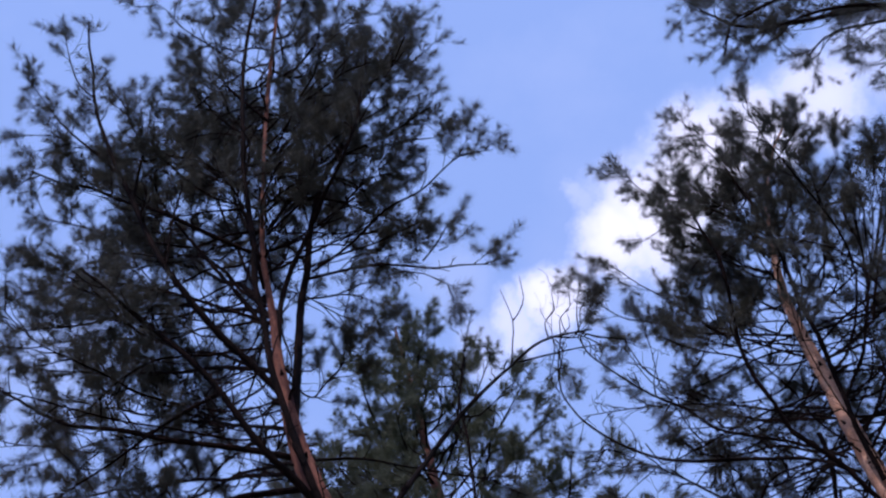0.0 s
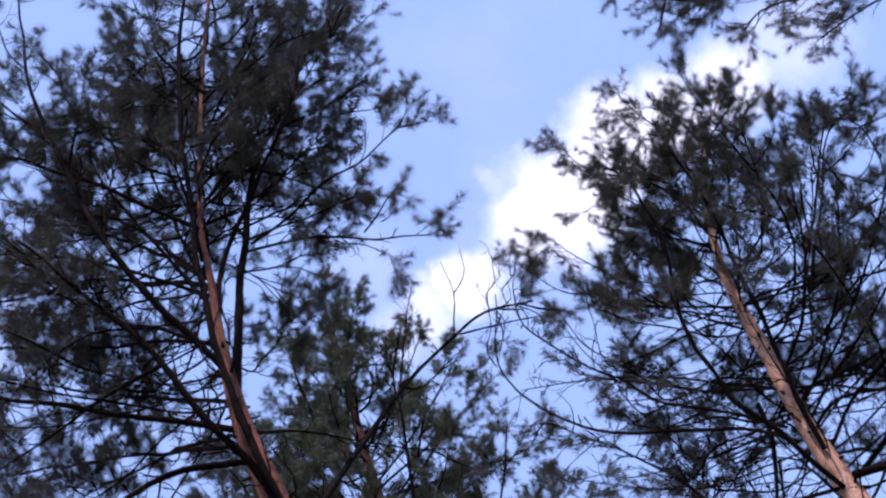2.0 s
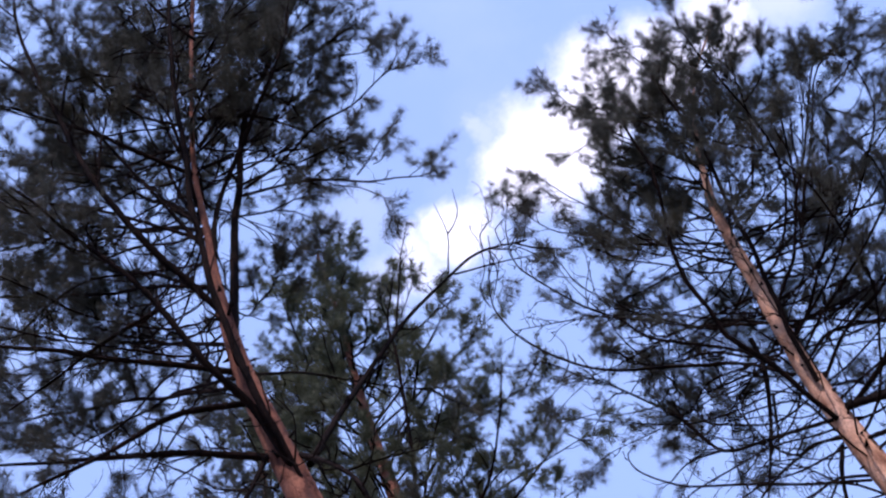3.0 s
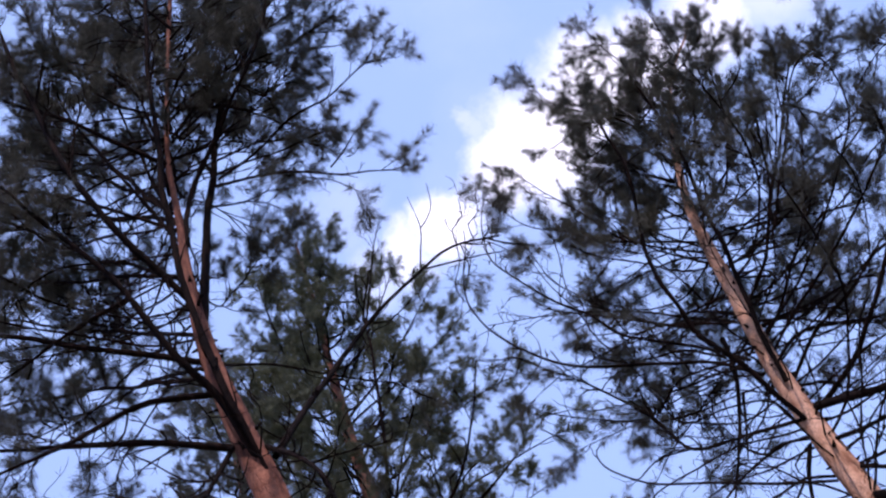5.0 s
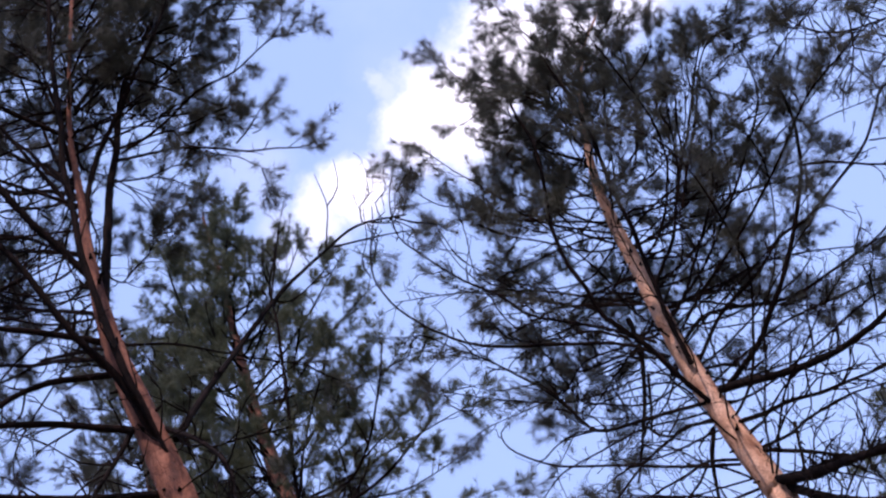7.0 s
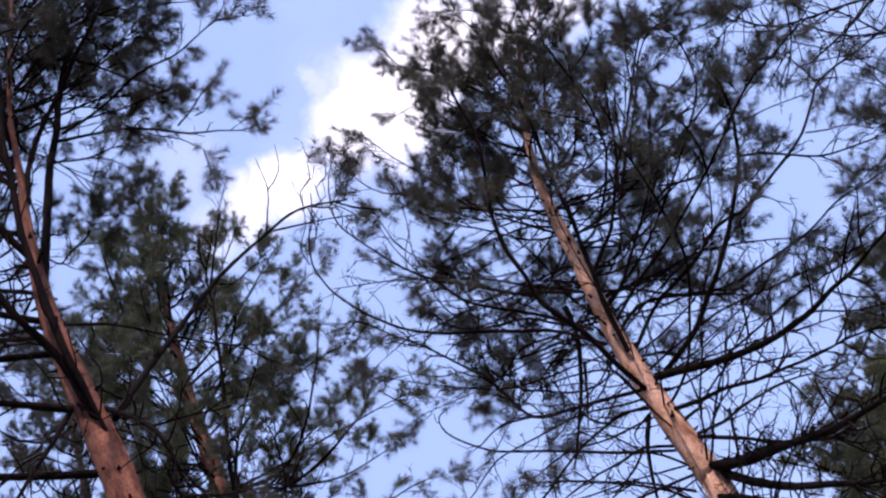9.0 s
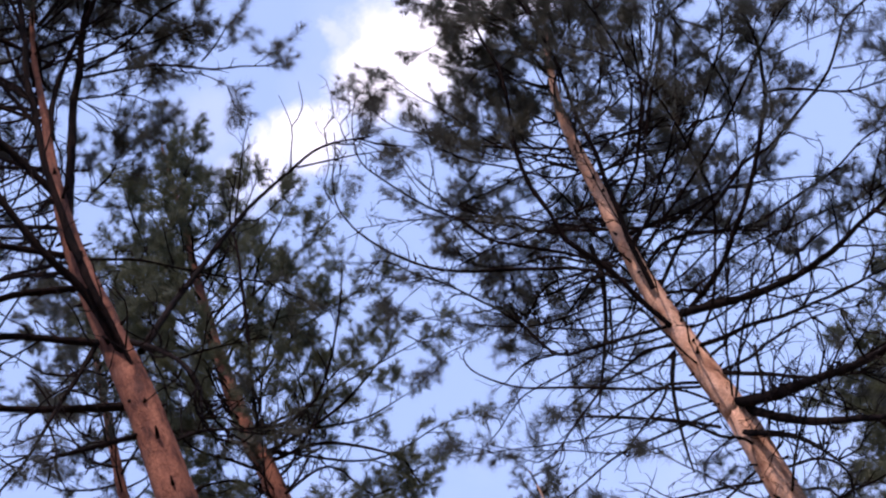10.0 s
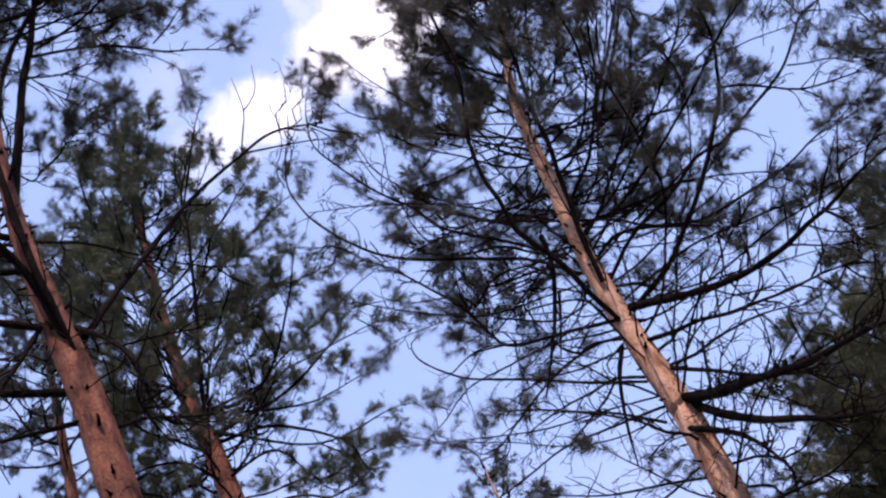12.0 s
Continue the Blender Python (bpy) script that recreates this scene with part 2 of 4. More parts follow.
def twig(wood, leaves, start, way, length, r0, shoots, far, lift=0.25):
    """A side twig that bends up, with shoots along its outer half, or bare if shoots is 0."""
    pts, way, crook = [start], unit(way), 0.22 if shoots else 0.42
    for _ in range(3):
        pts.append(pts[-1] + way * length / 3)
        way = unit(way + rng.normal(0, crook, 3) + (0, 0, lift * 0.45))
    mid, end = pts[2], pts[3]
    line = glide(pts, max(0.035, length / 6))
    tube(wood, line, np.linspace(r0, max(0.0012, r0 * 0.4), len(line)), 3)
    if shoots:
        ahead = unit(end - mid)
        for i in range(shoots):
            if i and rng.random() < (0.22 if far else 0.4):
                k = rng.integers(len(line) // 2, len(line))
                d = unit(ahead + rng.normal(0, 0.6, 3) + (0, 0, 0.2))
                out = line[k] + d * rng.uniform(0.04, 0.10)
                tube(wood, np.array([line[k], out]), [0.0024, 0.0014], 3)
                put_shoot(leaves, out, d, rng.uniform(0.095, 0.13), far)
            else:
                put_shoot(leaves, end - ahead * rng.uniform(0, 0.06), ahead + rng.normal(0, 0.5 if i else 0.1, 3), rng.uniform(0.10, 0.14), far)
    else:
        for _ in range(rng.integers(1, 5)):
            k = rng.integers(1, len(line))
            d = unit(unit(end - start) + rng.normal(0, 0.7, 3))
            e = unit(d + rng.normal(0, 0.5, 3) + (0, 0, 0.2))
            a, b = line[k] + d * length * rng.uniform(0.12, 0.26), length * rng.uniform(0.1, 0.3)
            tube(wood, np.array([line[k], a, a + e * b]), [r0 * 0.6, r0 * 0.45, 0.0011], 3)
            if rng.random() < 0.5:
                tube(wood, np.array([a, a + unit(d + rng.normal(0, 0.8, 3)) * b * 0.8]), [r0 * 0.4, 0.001], 3)


def limb(tree, points, r0, leaf_from=0.4, leafy=1.0, habit=""):
    """A limb through the points: a tapered, wavering bough with side twigs; needles on its outer part.
    habit: slim (shorter twigs), fine (very short twigs), dead (bare twigs only before leaf_from), bare (no twigs), clean (few bare twigs), sparse (few short dead twigs), merging (slim where it leaves the trunk)."""
    wood, leaves = Soup(), Soup()
    far = tree["far"]
    line = glide(points, 0.06, 0.013 if r0 < 0.0045 else 0.009 if habit != "fine" else 0.006)
    r0 = r0 * 0.8
    n = len(line)
    u = np.linspace(0, 1, n)
    foot = np.clip(0.25 + u * 5, 0, 1) if habit == "merging" else 1.0
    tube(wood, line, r0 * foot * (1 - (0.6 if habit in ("clean", "merging") else 0.75) * u ** 1.3) + 0.001, 7 if r0 > 0.015 else 5, 0.06)
    run = np.r_[0, np.cumsum(np.linalg.norm(np.diff(line, axis=0), axis=1))]
    total = run[-1]
    at = 0.12
    slight = min(1.0, max(0.3, r0 / 0.012))
    while at < total and habit != "bare":
        s = at / total
        k = min(n - 2, int(np.searchsorted(run, at)))
        way = unit(line[k + 1] - line[max(k - 1, 0)])
        side = unit(np.cross(way, rng.normal(0, 1, 3) * (1, 1, 0.5) + (0, 0, 0.2)))
        out = unit(way * rng.uniform(0.5, 1.0) + side * rng.uniform(0.5, 1.0) + np.array((0, 0, 0.15)))
        if s >= leaf_from:
            if rng.random() < leafy:
                out = unit(out + np.array((0, 0.08, 0.2)))
                if habit == "slim":
                    twig(wood, leaves, line[k], out, rng.uniform(0.08, 0.2) * (1.2 - 0.5 * s), 0.004, rng.integers(4, 8), far)
                elif habit == "fine":
                    twig(wood, leaves, line[k], out, rng.uniform(0.06, 0.13), 0.003, rng.integers(3, 6), far)
                else:
                    size = rng.uniform(0.16, 0.42) * (1.15 - 0.5 * s)
                    twig(wood, leaves, line[k], out, size, 0.0045, rng.integers(6, 11) if far else rng.integers(4, 8), far)
            elif rng.random() < 0.5:
                twig(wood, leaves, line[k], out, rng.uniform(0.08, 0.25), 0.003, 0, far)
            at += rng.uniform(0.05, 0.11) * (1.15 if far else 1.0)
        else:
            if rng.random() < (0.8 if habit == "dead" else 0.22 if habit in ("clean", "sparse", "merging") else 0.5):
                twig(wood, leaves, line[k], out, rng.uniform(0.08, 0.48) * max(0.5, slight) * (1.0 if habit == "dead" else 0.8), 0.0064 * max(0.34, slight), 0, far, 0.05)
            at += rng.uniform(0.03, 0.08) if habit == "dead" else rng.uniform(0.04, 0.10)
    if leaf_from < 1.5:
        for _ in range(4):
            put_shoot(leaves, line[rng.integers(max(0, n - 3), n)], unit(line[-1] - line[-3]) + rng.normal(0, 0.45, 3), rng.uniform(0.10, 0.135), far)
    grow_shoots(leaves, far)
    root = tree["root"]
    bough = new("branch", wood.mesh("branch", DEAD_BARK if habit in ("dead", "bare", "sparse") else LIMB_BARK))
    bough.parent = root
    if leaves.v:
        tuft = new("needles", leaves.mesh("needles", tree["needles"], False))
        tuft.parent = bough
        tagged(tuft, "dark green pine needles in brushes", kind="stuff")
    if habit in ("dead", "bare", "sparse"):
        tagged(bough, "bare dead branch")
    return bough


def pine(trunk, radii, label, far=False, bark=TRUNK_BARK, needles=NEEDLES):
    """The root and the trunk of a pine; trunk points run from the ground to the top."""
    root = tagged(new("pine_tree"), label, "tree", "pine trees")
    line = glide(trunk, 0.06)
    heights = np.array([p[2] for p in trunk])
    r = np.interp(line[:, 2], heights, radii)
    sides = 12 if far else 24
    soup = Soup()
    wave = np.array([[noise.noise((3.1 * math.cos(a), 3.1 * math.sin(a), z * 5.0)) * 0.5 + noise.noise((6 * math.cos(a), 6 * math.sin(a), z * 14.0 + 9)) * 0.35
                      for a in np.arange(sides) * 2 * np.pi / sides] for z in line[:, 2]])
    tube(soup, line, r, sides)
    ring = soup.v[0][:-1].reshape(len(line), sides, 3)
    ring += (ring - line[:, None]) * (wave * 0.07)[..., None]
    body = new("trunk", soup.mesh("trunk", bark))
    body.parent = root
    return {"root": root, "line": line, "r": r, "far": far, "needles": needles}


def stubs(tree, z0, z1, count):
    """Short snapped-off branch stubs and knots on the trunk."""
    for _ in range(count):
        k = int(np.searchsorted(tree["line"][:, 2], rng.uniform(z0, z1)))
        a, c, r = rng.uniform(0, 2 * np.pi), tree["line"][k], tree["r"][k]
        d = np.array((math.cos(a), math.sin(a), rng.uniform(-0.2, 0.5)))
        soup = Soup()
        long = rng.uniform(0.006, 0.05)
        tube(soup, np.array([c + d * r * 0.8, c + d * (r + long * 0.5), c + d * (r + long)]), [rng.uniform(0.007, 0.015), 0.007, 0.004], 6, 0.2)
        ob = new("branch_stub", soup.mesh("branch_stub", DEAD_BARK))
        ob.parent = tree["root"]


def crown(tree, z0, z1, count, wide_low, wide_high, r0=0.014, leafy=1.0, rise=0.7, leaf_from=0.35, sector=None, habit=""):
    """Boughs round the trunk from z0 to z1, each at its own turn (or within a sector, in radians from +x), shorter towards the top."""
    for i in range(count):
        u = (i + rng.uniform(0.1, 0.9)) / count
        z = z0 + (z1 - z0) * u
        k = min(len(tree["line"]) - 1, int(np.searchsorted(tree["line"][:, 2], z)))
        c, a = tree["line"][k], i * 2.4 + rng.uniform(-0.5, 0.5)
        if sector:
            a = sector[0] + (sector[1] - sector[0]) * ((i * 0.618 + rng.uniform(-0.08, 0.08)) % 1.0)
        reach = (wide_low + (wide_high - wide_low) * u) * rng.uniform(0.7, 1.1)
        way = unit(np.array((math.cos(a), math.sin(a), rise * rng.uniform(0.1, 0.9))))
        pts = [c]
        sway = rng.normal(0, 0.16, 3) * (1, 1, 0.4)
        for step in (0.16, 0.2, 0.24, 0.26, 0.24, 0.2):
            pts.append(pts[-1] + way * reach * step)
            way = unit(way + sway + rng.normal(0, 0.22, 3) * (1, 1, 0.7) + (0, 0, rise * 0.26))
        limb(tree, pts, r0 * rng.uniform(0.7, 1.2), leaf_from, leafy, habit)


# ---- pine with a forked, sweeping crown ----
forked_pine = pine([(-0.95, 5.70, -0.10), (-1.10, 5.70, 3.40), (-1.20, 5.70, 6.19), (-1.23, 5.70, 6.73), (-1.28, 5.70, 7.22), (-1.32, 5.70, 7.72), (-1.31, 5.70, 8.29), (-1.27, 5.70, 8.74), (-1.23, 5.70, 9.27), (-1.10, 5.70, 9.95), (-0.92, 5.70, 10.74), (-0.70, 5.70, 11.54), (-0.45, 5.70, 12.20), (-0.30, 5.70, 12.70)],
    [0.131, 0.101, 0.081, 0.075, 0.064, 0.048, 0.029, 0.020, 0.014, 0.011, 0.013, 0.010, 0.007, 0.004], "tall pine with red-brown bark and a broad forked crown", bark=SHADED_RED_BARK)
limb(forked_pine, [(-1.21, 5.73, 6.80), (-1.23, 5.62, 6.97), (-1.28, 5.52, 7.23), (-1.39, 5.35, 7.45), (-1.52, 5.20, 7.87), (-1.71, 5.10, 8.27), (-1.85, 4.95, 8.56), (-1.95, 4.86, 8.68)], 0.027, 0.5, 1.0)
limb(forked_pine, [(-1.19, 5.73, 6.63), (-1.20, 5.64, 6.81), (-1.22, 5.56, 7.01), (-1.26, 5.50, 7.27), (-1.28, 5.46, 7.58), (-1.27, 5.40, 8.03), (-1.22, 5.34, 8.56), (-1.13, 5.26, 9.14), (-1.02, 5.20, 9.74), (-0.85, 5.15, 10.43), (-0.65, 5.11, 10.97)], 0.024, 0.78, 0.8, "merging")
limb(forked_pine, [(-1.34, 5.70, 8.15), (-1.51, 5.50, 8.51), (-1.65, 5.30, 9.02), (-1.78, 5.20, 9.82), (-1.83, 5.15, 10.60), (-1.77, 5.11, 11.43)], 0.024, 0.45, 0.35)
limb(forked_pine, [(-1.35, 5.70, 7.68), (-1.72, 5.60, 7.90), (-2.10, 5.50, 8.16), (-2.46, 5.40, 8.43), (-2.78, 5.32, 8.82)], 0.02, 0.3, 0.8)
limb(forked_pine, [(-1.32, 5.70, 7.45), (-1.70, 5.50, 7.39), (-1.98, 5.30, 7.17), (-2.29, 5.15, 7.03)], 0.022, 0.5, 0.5)
limb(forked_pine, [(-1.31, 5.70, 7.07), (-1.77, 5.60, 7.31), (-2.18, 5.50, 7.47), (-2.61, 5.42, 7.62)], 0.022, 0.5, 0.5)
limb(forked_pine, [(-1.23, 5.70, 6.64), (-1.63, 5.60, 6.79), (-1.95, 5.45, 6.90), (-2.22, 5.34, 7.00)], 0.024, 0.6, 0.4)
limb(forked_pine, [(-1.31, 5.70, 7.91), (-1.21, 5.85, 8.62), (-0.95, 5.95, 9.68), (-0.70, 6.00, 10.26), (-0.35, 6.00, 10.75), (-0.05, 6.00, 11.09)], 0.031, 0.45, 1.0)
limb(forked_pine, [(-1.29, 5.70, 8.47), (-1.15, 5.75, 9.01), (-0.91, 5.70, 9.34), (-0.57, 5.60, 9.69), (-0.36, 5.60, 10.21)], 0.02, 0.4, 1.0)
limb(forked_pine, [(-1.04, 5.90, 9.17), (-0.79, 5.90, 9.24), (-0.54, 5.90, 9.39), (-0.32, 5.90, 9.41), (-0.15, 5.90, 9.50), (-0.03, 5.90, 9.55), (0.11, 5.90, 9.49), (0.17, 5.90, 9.54)], 0.009, 0.6, 0.55, "fine")
limb(forked_pine, [(-0.03, 5.90, 9.55), (0.05, 5.90, 9.64), (0.09, 5.90, 9.76), (0.10, 5.90, 9.85)], 0.003, 0.5, 0.7, "fine")
limb(forked_pine, [(-0.39, 6.00, 10.07), (-0.22, 6.00, 10.01), (-0.13, 6.00, 9.95), (0.01, 6.00, 9.93)], 0.005, 0.6, 1.0, "fine")
limb(forked_pine, [(-1.10, 5.90, 9.14), (-0.83, 5.88, 9.02), (-0.62, 5.86, 8.89), (-0.40, 5.84, 8.69), (-0.26, 5.82, 8.59), (-0.15, 5.81, 8.50), (-0.05, 5.80, 8.46)], 0.010, 0.8, 1.0, "fine")
limb(forked_pine, [(-0.44, 5.85, 8.78), (-0.34, 5.85, 8.86), (-0.26, 5.85, 8.95), (-0.18, 5.85, 9.00)], 0.005, 0.62, 1.0, "fine")
limb(forked_pine, [(-0.34, 5.85, 8.80), (-0.29, 5.85, 8.80), (-0.25, 5.85, 8.85)], 0.003, 0.2, 1.0, "fine")
limb(forked_pine, [(-0.60, 5.80, 8.78), (-0.55, 5.80, 8.71), (-0.44, 5.80, 8.61), (-0.38, 5.80, 8.50), (-0.34, 5.80, 8.43)], 0.004, 0.8, 1.0, "fine")
limb(forked_pine, [(-1.14, 5.90, 8.99), (-0.94, 5.86, 8.85), (-0.80, 5.83, 8.81), (-0.68, 5.80, 8.72)], 0.007, 0.5, 0.5, "fine")
limb(forked_pine, [(-0.94, 5.85, 8.84), (-0.82, 5.83, 8.74), (-0.73, 5.80, 8.55)], 0.004, 0.5, 0.4, "fine")
limb(forked_pine, [(-1.17, 5.70, 9.43), (-0.86, 5.90, 10.01), (-0.42, 6.00, 10.16), (-0.07, 6.00, 10.24)], 0.013, 0.4, 1.0)
limb(forked_pine, [(-1.09, 5.70, 9.94), (-0.58, 5.90, 10.60), (-0.12, 6.00, 10.75), (-0.01, 6.00, 10.80)], 0.013, 0.35, 1.0)
limb(forked_pine, [(-1.12, 5.70, 9.68), (-0.83, 6.00, 9.82), (-0.54, 6.10, 9.55), (-0.46, 6.10, 9.44)], 0.013, 0.3, 1.0)
limb(forked_pine, [(-0.98, 5.70, 10.40), (-1.13, 5.50, 10.70), (-1.10, 5.43, 11.00)], 0.012, 0.3, 0.9)
limb(forked_pine, [(-1.24, 5.70, 9.22), (-1.54, 5.40, 9.42), (-1.89, 5.30, 9.83), (-2.37, 5.30, 10.46)], 0.016, 0.35, 1.0)
limb(forked_pine, [(-1.27, 5.70, 8.74), (-1.94, 6.00, 9.59), (-2.55, 6.20, 10.07), (-3.06, 6.28, 10.42)], 0.016, 0.35, 1.0)
limb(forked_pine, [(-1.27, 5.70, 8.84), (-1.75, 6.10, 9.95), (-2.35, 6.40, 11.10), (-2.85, 6.49, 11.76)], 0.016, 0.4, 1.0)
limb(forked_pine, [(-1.29, 5.70, 8.29), (-1.85, 6.00, 8.97), (-2.42, 6.20, 9.51), (-2.94, 6.28, 9.98)], 0.014, 0.3, 1.0)
limb(forked_pine, [(-1.78, 5.20, 9.82), (-2.05, 5.20, 10.54), (-2.26, 5.20, 11.28)], 0.009, 0.2, 0.6, "slim")
limb(forked_pine, [(-1.75, 5.25, 9.61), (-1.64, 5.30, 10.15), (-1.52, 5.30, 10.59)], 0.009, 0.2, 0.6, "slim")
limb(forked_pine, [(-1.83, 5.15, 10.60), (-1.94, 5.20, 10.96), (-1.97, 5.20, 11.47), (-1.95, 5.20, 11.60)], 0.006, 0.6, 0.3, "fine")
limb(forked_pine, [(-1.65, 5.30, 9.02), (-1.48, 5.40, 9.86), (-1.42, 5.40, 10.00)], 0.009, 0.2, 1.0)
limb(forked_pine, [(-1.55, 5.40, 8.00), (-1.92, 5.50, 8.09), (-2.37, 5.50, 7.97), (-2.53, 5.50, 7.93)], 0.012, 0.3, 0.7)
limb(forked_pine, [(-1.16, 5.70, 6.93), (-0.94, 6.00, 7.46), (-0.59, 6.30, 8.06), (-0.26, 6.45, 8.38), (-0.05, 6.50, 8.51), (0.21, 6.55, 8.48)], 0.021, 2, 0, "sparse")
limb(forked_pine, [(-0.26, 6.45, 8.38), (-0.20, 6.45, 8.56), (-0.15, 6.45, 8.72), (-0.15, 6.45, 8.98)], 0.005, 2, 0, "bare")
limb(forked_pine, [(-0.16, 6.45, 8.70), (-0.08, 6.45, 8.78), (-0.02, 6.45, 9.02)], 0.004, 2, 0, "bare")
limb(forked_pine, [(-0.62, 6.30, 8.05), (-0.51, 6.30, 8.35), (-0.44, 6.30, 8.54), (-0.32, 6.30, 8.78)], 0.006, 2, 0, "dead")
limb(forked_pine, [(-0.02, 6.50, 8.51), (0.00, 6.50, 8.63), (0.08, 6.50, 8.69), (0.10, 6.50, 8.82), (0.14, 6.50, 8.87)], 0.0036, 0.45, 0.25, "fine")
limb(forked_pine, [(0.08, 6.50, 8.47), (0.09, 6.50, 8.62), (0.17, 6.50, 8.68), (0.20, 6.50, 8.81), (0.24, 6.50, 8.86)], 0.0036, 0.5, 0.2, "fine")
limb(forked_pine, [(0.03, 6.50, 8.49), (0.10, 6.52, 8.54), (0.12, 6.52, 8.66), (0.22, 6.52, 8.73)], 0.003, 2, 0, "dead")
limb(forked_pine, [(0.12, 6.52, 8.47), (0.18, 6.52, 8.54), (0.21, 6.52, 8.65), (0.30, 6.52, 8.74), (0.31, 6.52, 8.79)], 0.0034, 0.5, 0.2, "fine")
limb(forked_pine, [(-0.00, 6.50, 8.49), (-0.02, 6.50, 8.32), (-0.10, 6.50, 8.13)], 0.0034, 2, 0, "dead")
limb(forked_pine, [(0.12, 6.50, 8.45), (0.21, 6.50, 8.31), (0.19, 6.50, 8.20)], 0.0034, 0.7, 0.2, "fine")
limb(forked_pine, [(0.15, 6.50, 8.43), (0.21, 6.50, 8.44), (0.26, 6.50, 8.54), (0.32, 6.50, 8.58)], 0.003, 2, 0, "dead")
limb(forked_pine, [(0.01, 6.50, 8.48), (0.03, 6.50, 8.38), (-0.02, 6.50, 8.27), (-0.01, 6.50, 8.21)], 0.003, 0.5, 0.2, "fine")
limb(forked_pine, [(-0.22, 6.45, 8.39), (0.03, 6.50, 8.38), (0.23, 6.55, 8.34)], 0.007, 2, 0, "dead")
limb(forked_pine, [(-1.19, 5.70, 7.01), (-1.01, 5.50, 6.65), (-0.92, 5.40, 6.37), (-0.94, 5.30, 6.04)], 0.018, 2, 0, "dead")
limb(forked_pine, [(-1.27, 5.70, 7.61), (-1.02, 6.10, 7.80), (-0.71, 6.40, 7.75), (-0.48, 6.54, 7.74)], 0.009, 0.6, 0.3, "dead")
limb(forked_pine, [(-1.29, 5.70, 7.14), (-1.50, 5.50, 6.67), (-1.66, 5.40, 6.37), (-1.83, 5.30, 6.15)], 0.016, 2, 0, "dead")
limb(forked_pine, [(-1.26, 5.70, 6.49), (-1.48, 5.40, 6.30), (-1.60, 5.28, 6.22)], 0.018, 0.7, 0.3, "dead")
limb(forked_pine, [(-1.25, 5.70, 6.38), (-1.08, 6.00, 6.61), (-0.89, 6.20, 6.68), (-0.75, 6.32, 6.73)], 0.012, 0.5, 0.4, "dead")
limb(forked_pine, [(-1.33, 5.70, 7.57), (-2.15, 6.30, 8.51), (-2.81, 6.70, 9.18), (-3.28, 6.87, 9.55)], 0.014, 0.3, 1.0)
limb(forked_pine, [(-1.33, 5.70, 7.87), (-2.01, 6.30, 8.93), (-2.66, 6.70, 9.84), (-3.16, 6.96, 10.51)], 0.014, 0.3, 1.0)
limb(forked_pine, [(-1.31, 5.70, 8.26), (-1.95, 6.20, 9.44), (-2.58, 6.50, 10.27), (-3.04, 6.67, 10.69)], 0.014, 0.3, 1.0)
limb(forked_pine, [(-1.34, 5.70, 7.65), (-1.83, 6.20, 8.27), (-2.34, 6.50, 8.58), (-2.67, 6.65, 8.74)], 0.012, 0.35, 0.9)
limb(forked_pine, [(-1.28, 5.70, 8.66), (-1.63, 5.40, 8.82), (-2.03, 5.20, 9.03), (-2.31, 5.13, 9.09)], 0.013, 0.35, 1.0)
limb(forked_pine, [(-1.31, 5.70, 8.60), (-1.47, 5.50, 9.11), (-1.63, 5.40, 9.64), (-1.68, 5.40, 10.07)], 0.014, 0.25, 0.9)
limb(forked_pine, [(-1.30, 5.70, 8.73), (-1.46, 6.00, 9.97), (-1.58, 6.10, 10.92), (-1.59, 6.10, 11.27)], 0.014, 0.25, 0.9)
limb(forked_pine, [(-1.28, 5.70, 8.96), (-1.21, 5.40, 9.32), (-1.25, 5.33, 9.60)], 0.012, 0.25, 0.9)
limb(forked_pine, [(-1.29, 5.70, 8.82), (-1.71, 5.90, 9.92), (-2.04, 6.00, 10.58), (-2.16, 6.00, 11.01)], 0.013, 0.25, 0.9)
limb(forked_pine, [(-1.25, 5.70, 9.19), (-1.36, 5.90, 10.24), (-1.34, 5.90, 10.64)], 0.012, 0.25, 0.9)
limb(forked_pine, [(-1.19, 5.75, 9.46), (-0.92, 5.90, 9.83), (-0.69, 6.01, 10.09), (-0.46, 6.12, 10.28), (-0.28, 6.20, 10.51)], 0.009, 0.4, 0.85)
limb(forked_pine, [(-1.21, 5.75, 9.31), (-1.00, 5.90, 9.53), (-0.75, 6.06, 9.82), (-0.52, 6.20, 10.06), (-0.36, 6.30, 10.25)], 0.009, 0.45, 0.8)
limb(forked_pine, [(-1.22, 5.75, 9.14), (-1.00, 5.85, 9.26), (-0.78, 5.95, 9.37), (-0.60, 6.03, 9.36), (-0.47, 6.10, 9.30)], 0.009, 0.5, 0.8)
limb(forked_pine, [(-1.13, 5.75, 9.81), (-0.90, 5.94, 10.34), (-0.68, 6.08, 10.75), (-0.46, 6.20, 11.02), (-0.29, 6.30, 11.22)], 0.009, 0.4, 0.85)
limb(forked_pine, [(-1.05, 5.75, 9.03), (-0.85, 5.83, 9.12), (-0.67, 5.90, 9.17), (-0.46, 5.97, 9.25), (-0.39, 6.00, 9.28)], 0.008, 0.5, 0.9, "slim")
limb(forked_pine, [(-1.16, 5.75, 9.66), (-0.94, 5.82, 9.91), (-0.68, 5.89, 10.23), (-0.44, 5.95, 10.36), (-0.25, 6.00, 10.46)], 0.009, 0.4, 0.85)
